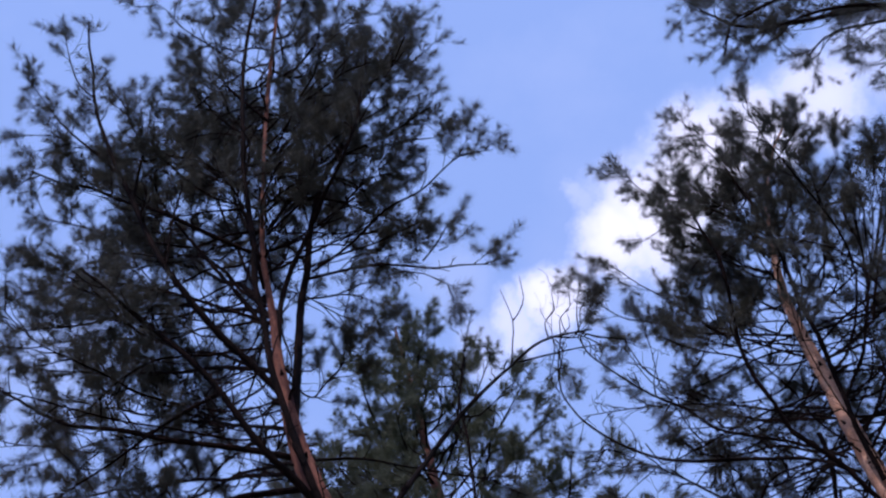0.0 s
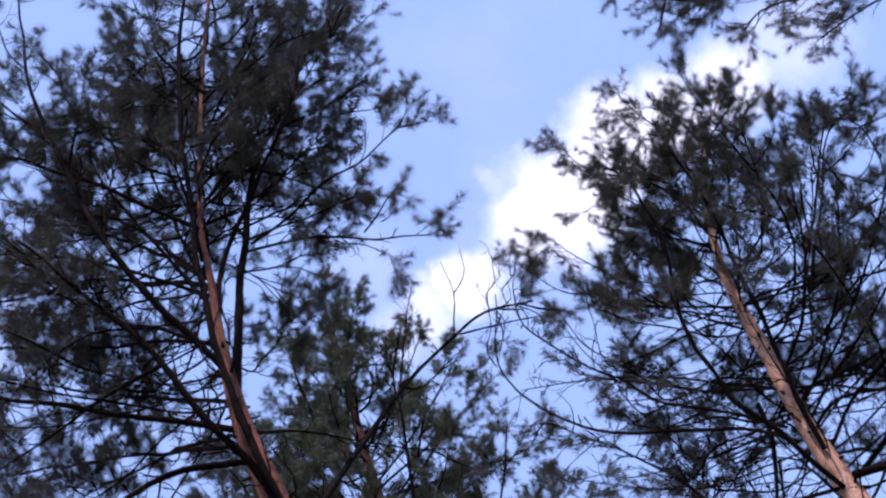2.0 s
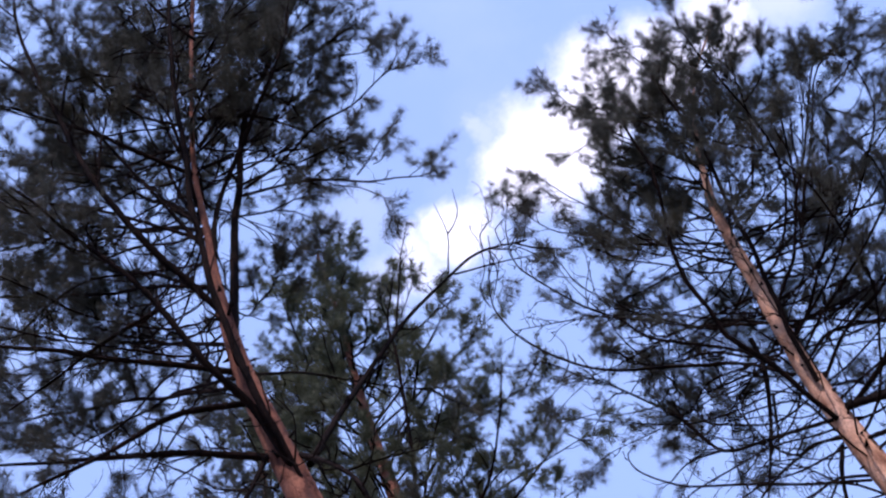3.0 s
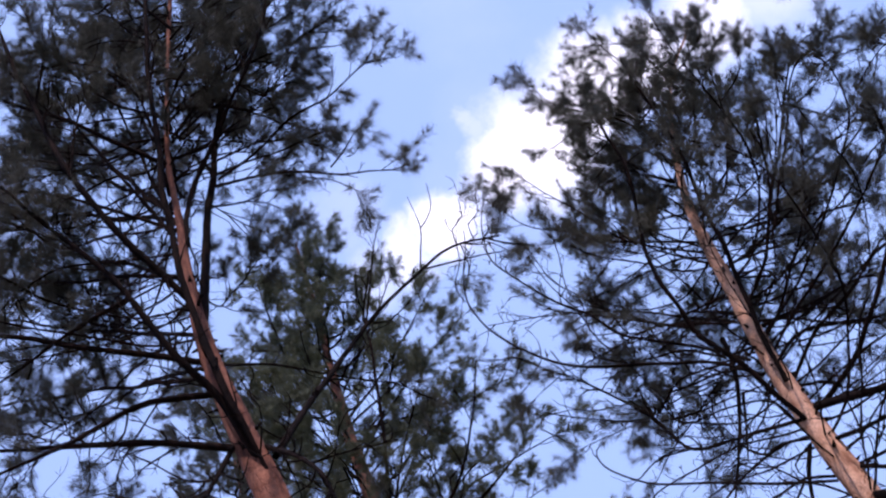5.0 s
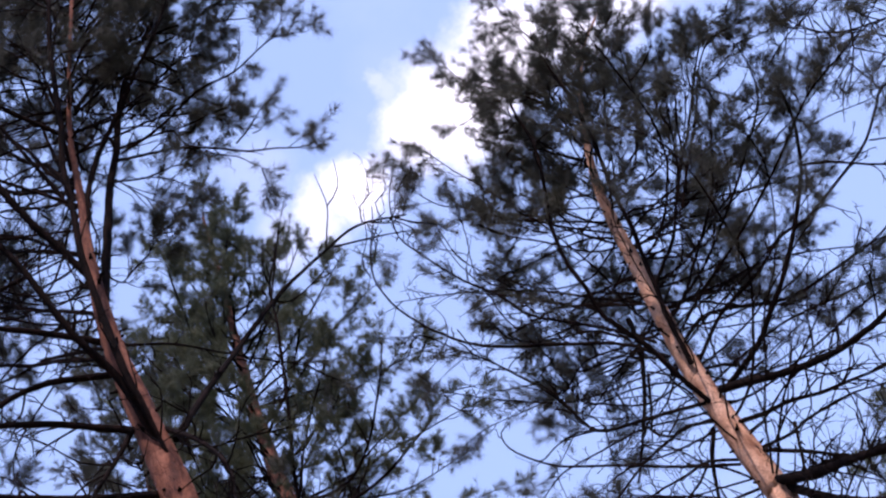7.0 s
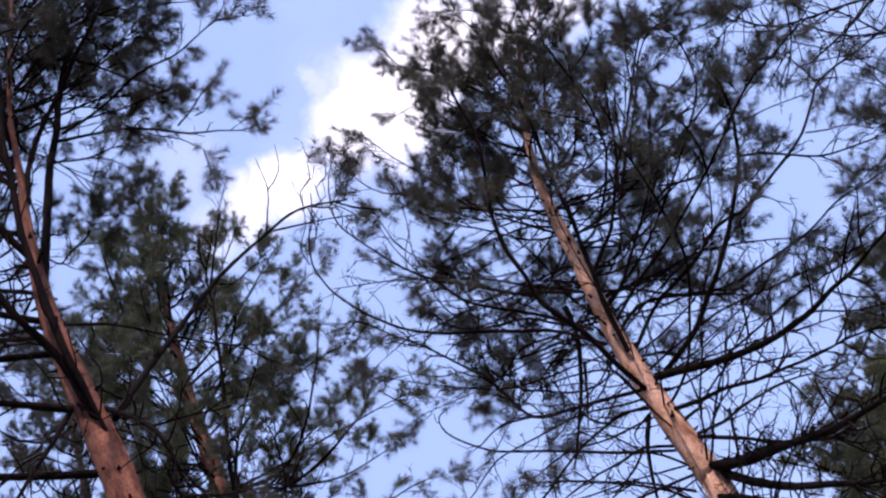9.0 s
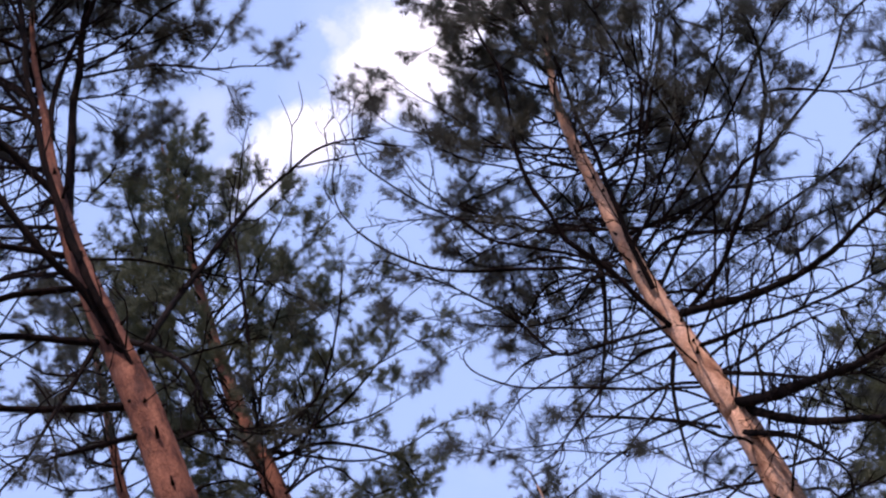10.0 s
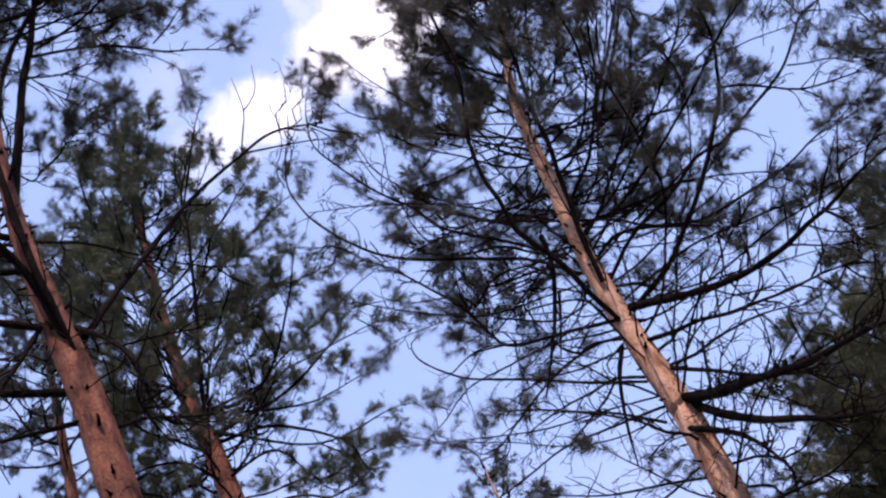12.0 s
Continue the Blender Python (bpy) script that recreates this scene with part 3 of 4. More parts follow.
limb(forked_pine, [(-1.09, 5.75, 10.07), (-0.88, 5.92, 10.63), (-0.69, 6.06, 11.14), (-0.50, 6.20, 11.70)], 0.009, 0.4, 0.85)
limb(forked_pine, [(-1.17, 5.75, 9.56), (-1.18, 5.87, 10.13), (-1.23, 5.99, 10.70), (-1.28, 6.10, 11.30)], 0.008, 0.4, 0.8)
stubs(forked_pine, 5.8, 8.6, 45)
crown(forked_pine, 9.0, 10.4, 13, 1.05, 0.8, r0=0.007, leafy=0.9, rise=0.6, leaf_from=0.35, sector=(-0.2, 2.0))
crown(forked_pine, 9.0, 10.6, 7, 0.5, 0.45, r0=0.007, leafy=0.8, rise=0.6, leaf_from=0.25, sector=(-2.8, -0.3))
crown(forked_pine, 7.8, 9.7, 25, 1.6, 1.2, r0=0.007, leafy=0.85, rise=0.35, leaf_from=0.45, sector=(1.6, 3.5))
crown(forked_pine, 9.2, 11.2, 17, 1.15, 0.8, r0=0.007, leafy=0.85, rise=0.5, leaf_from=0.3, sector=(1.8, 4.0))
crown(forked_pine, 9.7, 12.4, 28, 0.9, 0.4, r0=0.009, leafy=0.9, rise=0.8, leaf_from=0.3, sector=(-0.3, 3.2))

bare_limbed_pine = pine([(1.24, 7.50, -0.10), (1.27, 7.50, 3.30), (1.30, 7.50, 6.30), (1.30, 7.50, 6.50), (1.27, 7.50, 6.91), (1.26, 7.50, 7.13), (1.25, 7.50, 7.35), (1.25, 7.50, 7.58), (1.26, 7.50, 7.81), (1.27, 7.50, 8.04), (1.29, 7.50, 8.28), (1.30, 7.50, 8.53), (1.32, 7.50, 8.78), (1.35, 7.50, 9.03), (1.46, 7.50, 9.47), (1.58, 7.50, 9.82), (1.74, 7.50, 10.16), (1.94, 7.50, 10.41), (2.09, 7.50, 10.64)],
    [0.130, 0.098, 0.073, 0.071, 0.068, 0.063, 0.060, 0.054, 0.050, 0.046, 0.043, 0.039, 0.034, 0.027, 0.019, 0.014, 0.010, 0.007, 0.004], "tall pine with pinkish orange bark and many bare lower branches")
limb(bare_limbed_pine, [(1.23, 7.45, 7.15), (1.14, 7.35, 7.34), (1.08, 7.27, 7.50), (0.98, 7.18, 7.66), (0.93, 7.14, 7.75), (0.92, 7.07, 7.90), (0.89, 7.01, 8.04), (0.89, 6.95, 8.18), (0.90, 6.90, 8.29), (0.94, 6.85, 8.43), (0.99, 6.78, 8.58), (1.02, 6.71, 8.75), (1.01, 6.65, 8.91), (1.02, 6.60, 9.05)], 0.019, 0.9, 0.5, "clean")
limb(bare_limbed_pine, [(1.25, 7.42, 7.41), (1.27, 7.36, 7.62), (1.29, 7.30, 7.86), (1.30, 7.25, 8.07), (1.32, 7.20, 8.25), (1.33, 7.16, 8.44), (1.35, 7.11, 8.64), (1.37, 7.06, 8.86), (1.38, 7.02, 9.06), (1.38, 6.98, 9.26), (1.37, 6.93, 9.47), (1.37, 6.90, 9.62)], 0.019, 0.72, 0.6, "clean")
limb(bare_limbed_pine, [(1.32, 7.45, 8.05), (1.43, 7.41, 8.15), (1.53, 7.37, 8.24), (1.62, 7.32, 8.38), (1.72, 7.27, 8.53), (1.79, 7.22, 8.70), (1.86, 7.16, 8.91), (1.93, 7.10, 9.14)], 0.013, 0.7, 0.8, "slim")
limb(bare_limbed_pine, [(1.69, 7.30, 8.51), (1.79, 7.29, 8.67), (1.89, 7.28, 8.81), (1.98, 7.26, 8.96), (2.14, 7.24, 9.23), (2.32, 7.22, 9.47), (2.47, 7.21, 9.57), (2.61, 7.20, 9.58)], 0.010, 0.6, 0.7, "slim")
limb(bare_limbed_pine, [(1.30, 7.50, 7.81), (1.44, 7.46, 7.92), (1.53, 7.42, 8.02), (1.63, 7.39, 8.13), (1.74, 7.35, 8.24), (1.83, 7.32, 8.36), (1.92, 7.28, 8.51), (2.00, 7.24, 8.69), (2.07, 7.20, 8.85)], 0.011, 0.75, 0.6, "slim")
limb(bare_limbed_pine, [(1.32, 7.46, 7.18), (1.44, 7.40, 7.22), (1.58, 7.33, 7.27), (1.72, 7.24, 7.37), (1.84, 7.18, 7.46), (1.95, 7.11, 7.56), (2.05, 7.04, 7.66), (2.14, 6.98, 7.77), (2.21, 6.92, 7.87), (2.26, 6.86, 8.00), (2.31, 6.80, 8.14), (2.33, 6.74, 8.27), (2.34, 6.70, 8.37)], 0.019, 0.86, 0.7, "clean")
limb(bare_limbed_pine, [(1.31, 7.45, 7.20), (1.42, 7.38, 7.12), (1.57, 7.27, 7.00), (1.72, 7.16, 6.89), (1.86, 7.07, 6.82), (1.98, 6.98, 6.78), (2.07, 6.92, 6.76), (2.17, 6.84, 6.77), (2.27, 6.76, 6.76), (2.37, 6.68, 6.77), (2.49, 6.59, 6.77), (2.60, 6.50, 6.75)], 0.028, 0.93, 0.4, "dead")
limb(bare_limbed_pine, [(1.31, 7.45, 6.96), (1.43, 7.37, 6.88), (1.57, 7.28, 6.81), (1.70, 7.20, 6.72), (1.85, 7.09, 6.64), (1.98, 7.00, 6.57), (2.12, 6.91, 6.52), (2.26, 6.80, 6.43)], 0.016, 2, 0, "dead")
limb(bare_limbed_pine, [(1.34, 7.45, 6.76), (1.48, 7.41, 6.73), (1.59, 7.37, 6.74), (1.72, 7.33, 6.73), (1.84, 7.29, 6.71), (1.97, 7.24, 6.65), (2.09, 7.20, 6.57)], 0.011, 2, 0, "dead")
limb(bare_limbed_pine, [(1.34, 7.45, 6.74), (1.46, 7.32, 6.54), (1.59, 7.17, 6.33), (1.72, 7.02, 6.15), (1.84, 6.90, 6.01)], 0.015, 2, 0, "dead")
limb(bare_limbed_pine, [(1.32, 7.45, 6.54), (1.44, 7.26, 6.36), (1.55, 7.09, 6.23), (1.65, 6.92, 6.10), (1.77, 6.71, 5.96), (1.93, 6.39, 5.78), (2.02, 6.20, 5.66)], 0.037, 2, 0, "dead")
limb(bare_limbed_pine, [(1.35, 7.45, 6.48), (1.43, 7.26, 6.23), (1.53, 7.08, 6.02), (1.64, 6.83, 5.76), (1.77, 6.56, 5.52), (1.85, 6.40, 5.39)], 0.031, 2, 0, "dead")
limb(bare_limbed_pine, [(1.27, 7.45, 6.36), (1.37, 7.29, 6.16), (1.44, 7.10, 5.92), (1.48, 6.90, 5.63)], 0.022, 2, 0, "dead")
limb(bare_limbed_pine, [(1.21, 7.45, 7.16), (1.04, 7.53, 7.26), (0.86, 7.60, 7.35), (0.66, 7.69, 7.48), (0.59, 7.76, 7.74), (0.51, 7.84, 8.04), (0.41, 7.91, 8.28), (0.27, 7.99, 8.57), (0.14, 8.05, 8.80), (0.06, 8.10, 8.98)], 0.013, 2, 0, "dead")
limb(bare_limbed_pine, [(0.66, 7.70, 7.49), (0.52, 7.77, 7.58), (0.43, 7.82, 7.60), (0.35, 7.86, 7.59), (0.27, 7.90, 7.60)], 0.007, 2, 0, "bare")
limb(bare_limbed_pine, [(1.20, 7.45, 6.72), (1.03, 7.43, 6.81), (0.89, 7.41, 6.88), (0.69, 7.39, 6.97), (0.53, 7.37, 7.04), (0.37, 7.35, 7.12), (0.28, 7.34, 7.20), (0.19, 7.32, 7.31), (0.16, 7.31, 7.39), (0.17, 7.31, 7.46), (0.23, 7.30, 7.48)], 0.010, 2, 0, "sparse")
limb(bare_limbed_pine, [(1.17, 7.45, 7.54), (1.04, 7.50, 7.75), (0.92, 7.54, 7.90), (0.76, 7.59, 8.04), (0.61, 7.63, 8.15), (0.46, 7.67, 8.26), (0.29, 7.71, 8.42), (0.16, 7.76, 8.60), (0.04, 7.80, 8.82), (-0.05, 7.84, 9.06), (-0.10, 7.87, 9.26), (-0.13, 7.90, 9.48), (-0.08, 7.93, 9.70), (0.02, 7.97, 9.97), (0.07, 8.00, 10.20)], 0.013, 2, 0, "sparse")
limb(bare_limbed_pine, [(-0.13, 8.00, 9.58), (-0.15, 8.00, 9.76), (-0.07, 8.00, 9.93), (0.00, 8.00, 10.19), (0.09, 8.00, 10.38)], 0.004, 2, 0, "dead")
limb(bare_limbed_pine, [(1.23, 7.50, 7.78), (1.05, 7.58, 7.90), (0.90, 7.67, 8.14), (0.73, 7.75, 8.26), (0.58, 7.81, 8.38), (0.47, 7.87, 8.52), (0.41, 7.90, 8.62)], 0.010, 2, 0, "dead")
limb(bare_limbed_pine, [(1.16, 7.50, 7.71), (0.96, 7.56, 8.00), (0.76, 7.61, 8.25), (0.64, 7.65, 8.43), (0.53, 7.68, 8.65), (0.44, 7.71, 8.82), (0.33, 7.75, 9.09), (0.22, 7.78, 9.36), (0.14, 7.82, 9.64), (0.17, 7.85, 9.92), (0.23, 7.88, 10.15), (0.31, 7.90, 10.33)], 0.011, 0.82, 0.3, "dead")
limb(bare_limbed_pine, [(1.25, 7.50, 7.96), (1.12, 7.58, 8.16), (0.98, 7.68, 8.37), (0.83, 7.77, 8.60), (0.63, 7.88, 8.85), (0.32, 8.03, 9.17), (0.12, 8.12, 9.34), (-0.06, 8.20, 9.49)], 0.009, 2, 0, "dead")
limb(bare_limbed_pine, [(1.24, 7.50, 8.06), (1.02, 7.60, 8.34), (0.81, 7.67, 8.40), (0.67, 7.72, 8.47), (0.61, 7.80, 8.85), (0.52, 7.86, 9.10), (0.42, 7.91, 9.37), (0.38, 8.00, 9.85)], 0.008, 0.6, 0.3, "dead")
limb(bare_limbed_pine, [(1.32, 7.50, 8.49), (1.16, 7.56, 8.67), (0.96, 7.63, 8.77), (0.75, 7.69, 8.84), (0.56, 7.75, 8.89), (0.40, 7.80, 8.90)], 0.008, 0.9, 0.2, "dead")
limb(bare_limbed_pine, [(1.30, 7.50, 8.66), (1.09, 7.48, 8.80), (0.91, 7.46, 8.90), (0.74, 7.45, 9.04), (0.58, 7.43, 9.21), (0.45, 7.42, 9.31), (0.37, 7.41, 9.45), (0.32, 7.40, 9.61)], 0.009, 0.72, 1.0, "fine")
limb(bare_limbed_pine, [(1.30, 7.50, 8.56), (1.06, 7.43, 8.70), (0.88, 7.38, 8.86), (0.78, 7.33, 9.06), (0.70, 7.29, 9.23), (0.61, 7.25, 9.37), (0.54, 7.22, 9.52), (0.49, 7.20, 9.61)], 0.008, 0.76, 1.0, "fine")
limb(bare_limbed_pine, [(1.14, 7.60, 7.79), (0.69, 7.80, 8.00), (0.61, 7.89, 8.32), (0.57, 7.94, 8.55), (0.53, 8.00, 8.78), (0.51, 8.07, 9.07), (0.45, 8.15, 9.40), (0.40, 8.22, 9.74), (0.38, 8.30, 10.14)], 0.007, 0.75, 0.3, "dead")
limb(bare_limbed_pine, [(0.98, 7.80, 7.92), (0.84, 7.86, 7.96), (0.89, 7.90, 8.16), (0.85, 7.97, 8.45), (0.82, 8.06, 8.87), (0.74, 8.17, 9.35), (0.71, 8.23, 9.67), (0.74, 8.30, 10.02)], 0.006, 0.7, 0.3, "dead")
limb(bare_limbed_pine, [(1.26, 7.60, 7.44), (1.00, 7.77, 7.79), (0.85, 7.85, 7.91), (0.80, 7.90, 8.07), (0.81, 7.95, 8.26), (0.88, 8.00, 8.41)], 0.006, 0.7, 0.3, "dead")
limb(bare_limbed_pine, [(1.22, 7.60, 7.22), (1.14, 7.64, 7.50), (0.92, 7.69, 7.64), (0.69, 7.73, 7.71), (0.63, 7.77, 8.01), (0.61, 7.78, 8.13), (0.66, 7.80, 8.26)], 0.007, 0.8, 0.3, "dead")
limb(bare_limbed_pine, [(1.20, 7.60, 7.47), (0.99, 7.68, 7.49), (0.78, 7.77, 7.69), (0.63, 7.84, 7.88), (0.55, 7.90, 8.12), (0.50, 7.91, 8.14), (0.54, 7.97, 8.39), (0.57, 8.00, 8.55)], 0.007, 2, 0, "dead")
limb(bare_limbed_pine, [(1.23, 7.60, 7.16), (1.11, 7.69, 7.23), (0.96, 7.80, 7.32), (0.90, 7.96, 7.73), (0.88, 8.09, 8.09), (0.91, 8.20, 8.42)], 0.007, 0.7, 0.3, "dead")
limb(bare_limbed_pine, [(1.38, 7.50, 8.42), (1.58, 7.56, 8.44), (1.76, 7.62, 8.46), (1.91, 7.67, 8.52), (2.02, 7.70, 8.61), (2.24, 7.77, 8.65), (2.48, 7.84, 8.68), (2.66, 7.90, 8.68)], 0.010, 0.7, 0.5)
limb(bare_limbed_pine, [(1.56, 7.50, 8.62), (1.71, 7.54, 8.63), (1.91, 7.60, 8.60), (2.08, 7.65, 8.59), (2.27, 7.70, 8.61)], 0.009, 0.5, 0.6)
limb(bare_limbed_pine, [(1.38, 7.50, 8.55), (1.55, 7.51, 8.64), (1.78, 7.52, 8.71), (1.97, 7.53, 8.71), (2.17, 7.54, 8.73), (2.35, 7.56, 8.73), (2.59, 7.57, 8.76), (2.78, 7.58, 8.77), (3.01, 7.59, 8.76), (3.14, 7.60, 8.79)], 0.009, 0.7, 0.5)
limb(bare_limbed_pine, [(1.31, 7.50, 7.94), (1.49, 7.44, 7.80), (1.65, 7.37, 7.60), (1.79, 7.31, 7.46), (1.92, 7.25, 7.30), (2.03, 7.20, 7.18)], 0.010, 2, 0, "dead")
limb(bare_limbed_pine, [(1.24, 7.50, 7.59), (1.44, 7.53, 7.74), (1.62, 7.56, 7.75), (1.84, 7.60, 7.70), (2.00, 7.62, 7.69), (2.21, 7.66, 7.75), (2.47, 7.70, 7.84), (2.61, 7.72, 7.90), (2.81, 7.74, 8.01), (3.03, 7.78, 8.08), (3.20, 7.80, 8.13)], 0.014, 0.75, 0.5)
limb(bare_limbed_pine, [(1.26, 7.50, 7.90), (1.47, 7.56, 7.95), (1.69, 7.62, 7.99), (1.93, 7.69, 8.06), (2.14, 7.75, 8.06), (2.34, 7.81, 8.03), (2.48, 7.85, 8.00), (2.59, 7.90, 7.90)], 0.011, 0.75, 0.5)
limb(bare_limbed_pine, [(1.30, 7.50, 7.46), (1.53, 7.43, 7.62), (1.78, 7.36, 7.73), (2.02, 7.29, 7.84), (2.16, 7.25, 7.82), (2.29, 7.22, 7.87), (2.44, 7.18, 7.93), (2.56, 7.14, 7.97), (2.69, 7.11, 8.04), (2.83, 7.06, 8.18), (2.90, 7.04, 8.26), (3.04, 7.00, 8.30), (3.23, 6.95, 8.32), (3.43, 6.90, 8.35)], 0.014, 0.93, 0.3, "clean")
limb(bare_limbed_pine, [(2.19, 6.80, 7.81), (2.31, 6.79, 7.75), (2.42, 6.77, 7.64), (2.54, 6.76, 7.54), (2.67, 6.74, 7.49), (2.88, 6.72, 7.45), (3.04, 6.70, 7.42)], 0.009, 0.8, 0.5, "dead")
limb(bare_limbed_pine, [(2.61, 6.90, 7.85), (2.74, 6.93, 7.82), (2.87, 6.96, 7.81), (2.99, 7.00, 7.72)], 0.005, 0.4, 0.5, "slim")
limb(bare_limbed_pine, [(2.53, 6.75, 7.53), (2.59, 6.77, 7.46), (2.63, 6.78, 7.36), (2.64, 6.80, 7.26)], 0.005, 0.4, 0.5, "slim")
limb(bare_limbed_pine, [(1.88, 6.70, 6.58), (1.99, 6.68, 6.58), (2.07, 6.65, 6.50), (2.16, 6.63, 6.44), (2.28, 6.60, 6.39)], 0.007, 2, 0, "dead")
limb(bare_limbed_pine, [(2.20, 6.60, 6.64), (2.24, 6.56, 6.52), (2.24, 6.53, 6.42), (2.22, 6.50, 6.30)], 0.010, 2, 0, "dead")
limb(bare_limbed_pine, [(2.34, 6.60, 6.71), (2.38, 6.60, 6.83), (2.46, 6.60, 6.98), (2.54, 6.60, 7.15), (2.56, 6.60, 7.27)], 0.006, 0.6, 0.4, "dead")
limb(bare_limbed_pine, [(1.70, 6.90, 6.71), (1.76, 6.90, 6.90), (1.85, 6.90, 7.10), (1.94, 6.90, 7.26)], 0.005, 2, 0, "dead")
limb(bare_limbed_pine, [(1.63, 6.90, 6.70), (1.59, 6.90, 6.59), (1.54, 6.90, 6.46), (1.43, 6.90, 6.37)], 0.006, 2, 0, "dead")
limb(bare_limbed_pine, [(1.80, 6.80, 6.62), (1.85, 6.80, 6.75), (1.91, 6.80, 6.88), (1.97, 6.80, 7.05)], 0.005, 2, 0, "dead")
limb(bare_limbed_pine, [(2.03, 6.80, 6.45), (2.17, 6.85, 6.60), (2.23, 6.90, 6.77), (2.29, 6.95, 7.00), (2.34, 7.00, 7.20)], 0.006, 2, 0, "dead")
limb(bare_limbed_pine, [(1.43, 7.40, 6.89), (1.45, 7.40, 7.02), (1.47, 7.40, 7.18), (1.50, 7.40, 7.34)], 0.006, 2, 0, "dead")
limb(bare_limbed_pine, [(1.52, 7.30, 6.71), (1.45, 7.27, 6.50), (1.38, 7.23, 6.28), (1.31, 7.20, 6.11)], 0.010, 2, 0, "dead")
limb(bare_limbed_pine, [(1.43, 7.30, 6.72), (1.54, 7.26, 6.77), (1.64, 7.23, 6.80), (1.70, 7.20, 6.86)], 0.006, 2, 0, "dead")
limb(bare_limbed_pine, [(1.31, 7.40, 6.83), (1.44, 7.37, 6.83), (1.35, 7.33, 6.56), (1.26, 7.30, 6.44)], 0.005, 2, 0, "bare")
limb(bare_limbed_pine, [(1.12, 7.70, 8.11), (1.09, 7.70, 7.86), (0.98, 7.70, 7.56), (0.84, 7.70, 7.28), (0.72, 7.70, 7.06)], 0.020, 2, 0, "sparse")
limb(bare_limbed_pine, [(1.07, 7.80, 7.77), (0.98, 7.80, 7.55), (0.90, 7.80, 7.33)], 0.012, 2, 0, "sparse")
limb(bare_limbed_pine, [(1.20, 7.60, 7.10), (1.11, 7.60, 6.92), (1.06, 7.60, 6.76), (1.01, 7.60, 6.57), (0.97, 7.60, 6.37)], 0.017, 2, 0, "sparse")
limb(bare_limbed_pine, [(1.22, 7.50, 7.06), (1.05, 7.46, 7.08), (0.93, 7.44, 7.03), (0.78, 7.41, 6.96), (0.60, 7.37, 6.83), (0.47, 7.34, 6.72), (0.33, 7.30, 6.59)], 0.011, 2, 0, "dead")
limb(bare_limbed_pine, [(1.19, 7.50, 6.48), (1.00, 7.53, 6.65), (0.83, 7.56, 6.78), (0.71, 7.58, 6.88), (0.60, 7.60, 6.97)], 0.010, 2, 0, "dead")
limb(bare_limbed_pine, [(1.22, 7.50, 6.78), (1.07, 7.50, 6.86), (0.94, 7.50, 6.85), (0.80, 7.50, 6.84), (0.64, 7.50, 6.80), (0.51, 7.50, 6.75)], 0.010, 2, 0, "dead")
limb(bare_limbed_pine, [(1.22, 7.50, 6.65), (1.14, 7.56, 6.80), (1.05, 7.62, 6.93), (0.97, 7.69, 7.14), (0.88, 7.75, 7.28), (0.77, 7.80, 7.36)], 0.008, 2, 0, "dead")
limb(bare_limbed_pine, [(1.09, 7.60, 6.93), (0.98, 7.57, 6.81), (0.84, 7.54, 6.71), (0.69, 7.50, 6.57)], 0.009, 2, 0, "dead")
limb(bare_limbed_pine, [(1.25, 7.60, 7.13), (1.08, 7.60, 7.02), (1.09, 7.60, 6.93)], 0.008, 2, 0, "bare")
limb(bare_limbed_pine, [(0.96, 7.60, 7.17), (1.06, 7.64, 7.28), (1.15, 7.67, 7.38), (1.23, 7.70, 7.49)], 0.006, 2, 0, "dead")
limb(bare_limbed_pine, [(0.85, 7.80, 7.54), (0.87, 7.86, 7.71), (0.90, 7.92, 7.88), (1.03, 8.00, 8.06)], 0.006, 0.5, 0.4, "dead")
limb(bare_limbed_pine, [(0.70, 7.70, 7.47), (0.67, 7.74, 7.29), (0.70, 7.75, 7.24), (0.69, 7.77, 7.39), (0.68, 7.80, 7.26)], 0.004, 0.3, 0.7, "slim")
limb(bare_limbed_pine, [(1.47, 7.50, 9.50), (1.31, 7.41, 9.76), (1.15, 7.34, 9.90), (0.98, 7.28, 10.03), (0.90, 7.24, 10.15), (0.86, 7.20, 10.30)], 0.009, 0.5, 1.0, "slim")
limb(bare_limbed_pine, [(1.14, 7.30, 9.85), (1.06, 7.30, 10.06), (1.02, 7.30, 10.19)], 0.005, 0.3, 1.0, "slim")
limb(bare_limbed_pine, [(1.14, 7.30, 9.86), (1.15, 7.37, 10.13), (1.16, 7.40, 10.27)], 0.005, 0.3, 1.0, "slim")
limb(bare_limbed_pine, [(1.52, 7.50, 9.68), (1.48, 7.40, 9.81), (1.47, 7.30, 9.98), (1.44, 7.20, 10.11), (1.37, 7.12, 10.22), (1.33, 7.04, 10.33), (1.30, 7.00, 10.38)], 0.008, 0.82, 1.0, "fine")
limb(bare_limbed_pine, [(1.36, 7.10, 10.19), (1.30, 7.10, 10.23), (1.24, 7.10, 10.25)], 0.003, 0.3, 1.0, "fine")
limb(bare_limbed_pine, [(1.53, 7.50, 9.83), (1.52, 7.53, 10.11), (1.56, 7.56, 10.40), (1.62, 7.59, 10.59), (1.68, 7.60, 10.68)], 0.007, 0.5, 1.0, "slim")
limb(bare_limbed_pine, [(1.45, 7.20, 9.86), (1.36, 7.20, 10.01), (1.31, 7.20, 10.10)], 0.004, 0.3, 1.0, "fine")
limb(bare_limbed_pine, [(1.42, 7.50, 9.32), (1.29, 7.46, 9.58), (1.14, 7.44, 9.75), (1.03, 7.41, 9.90), (0.94, 7.40, 9.93)], 0.009, 0.4, 1.0)
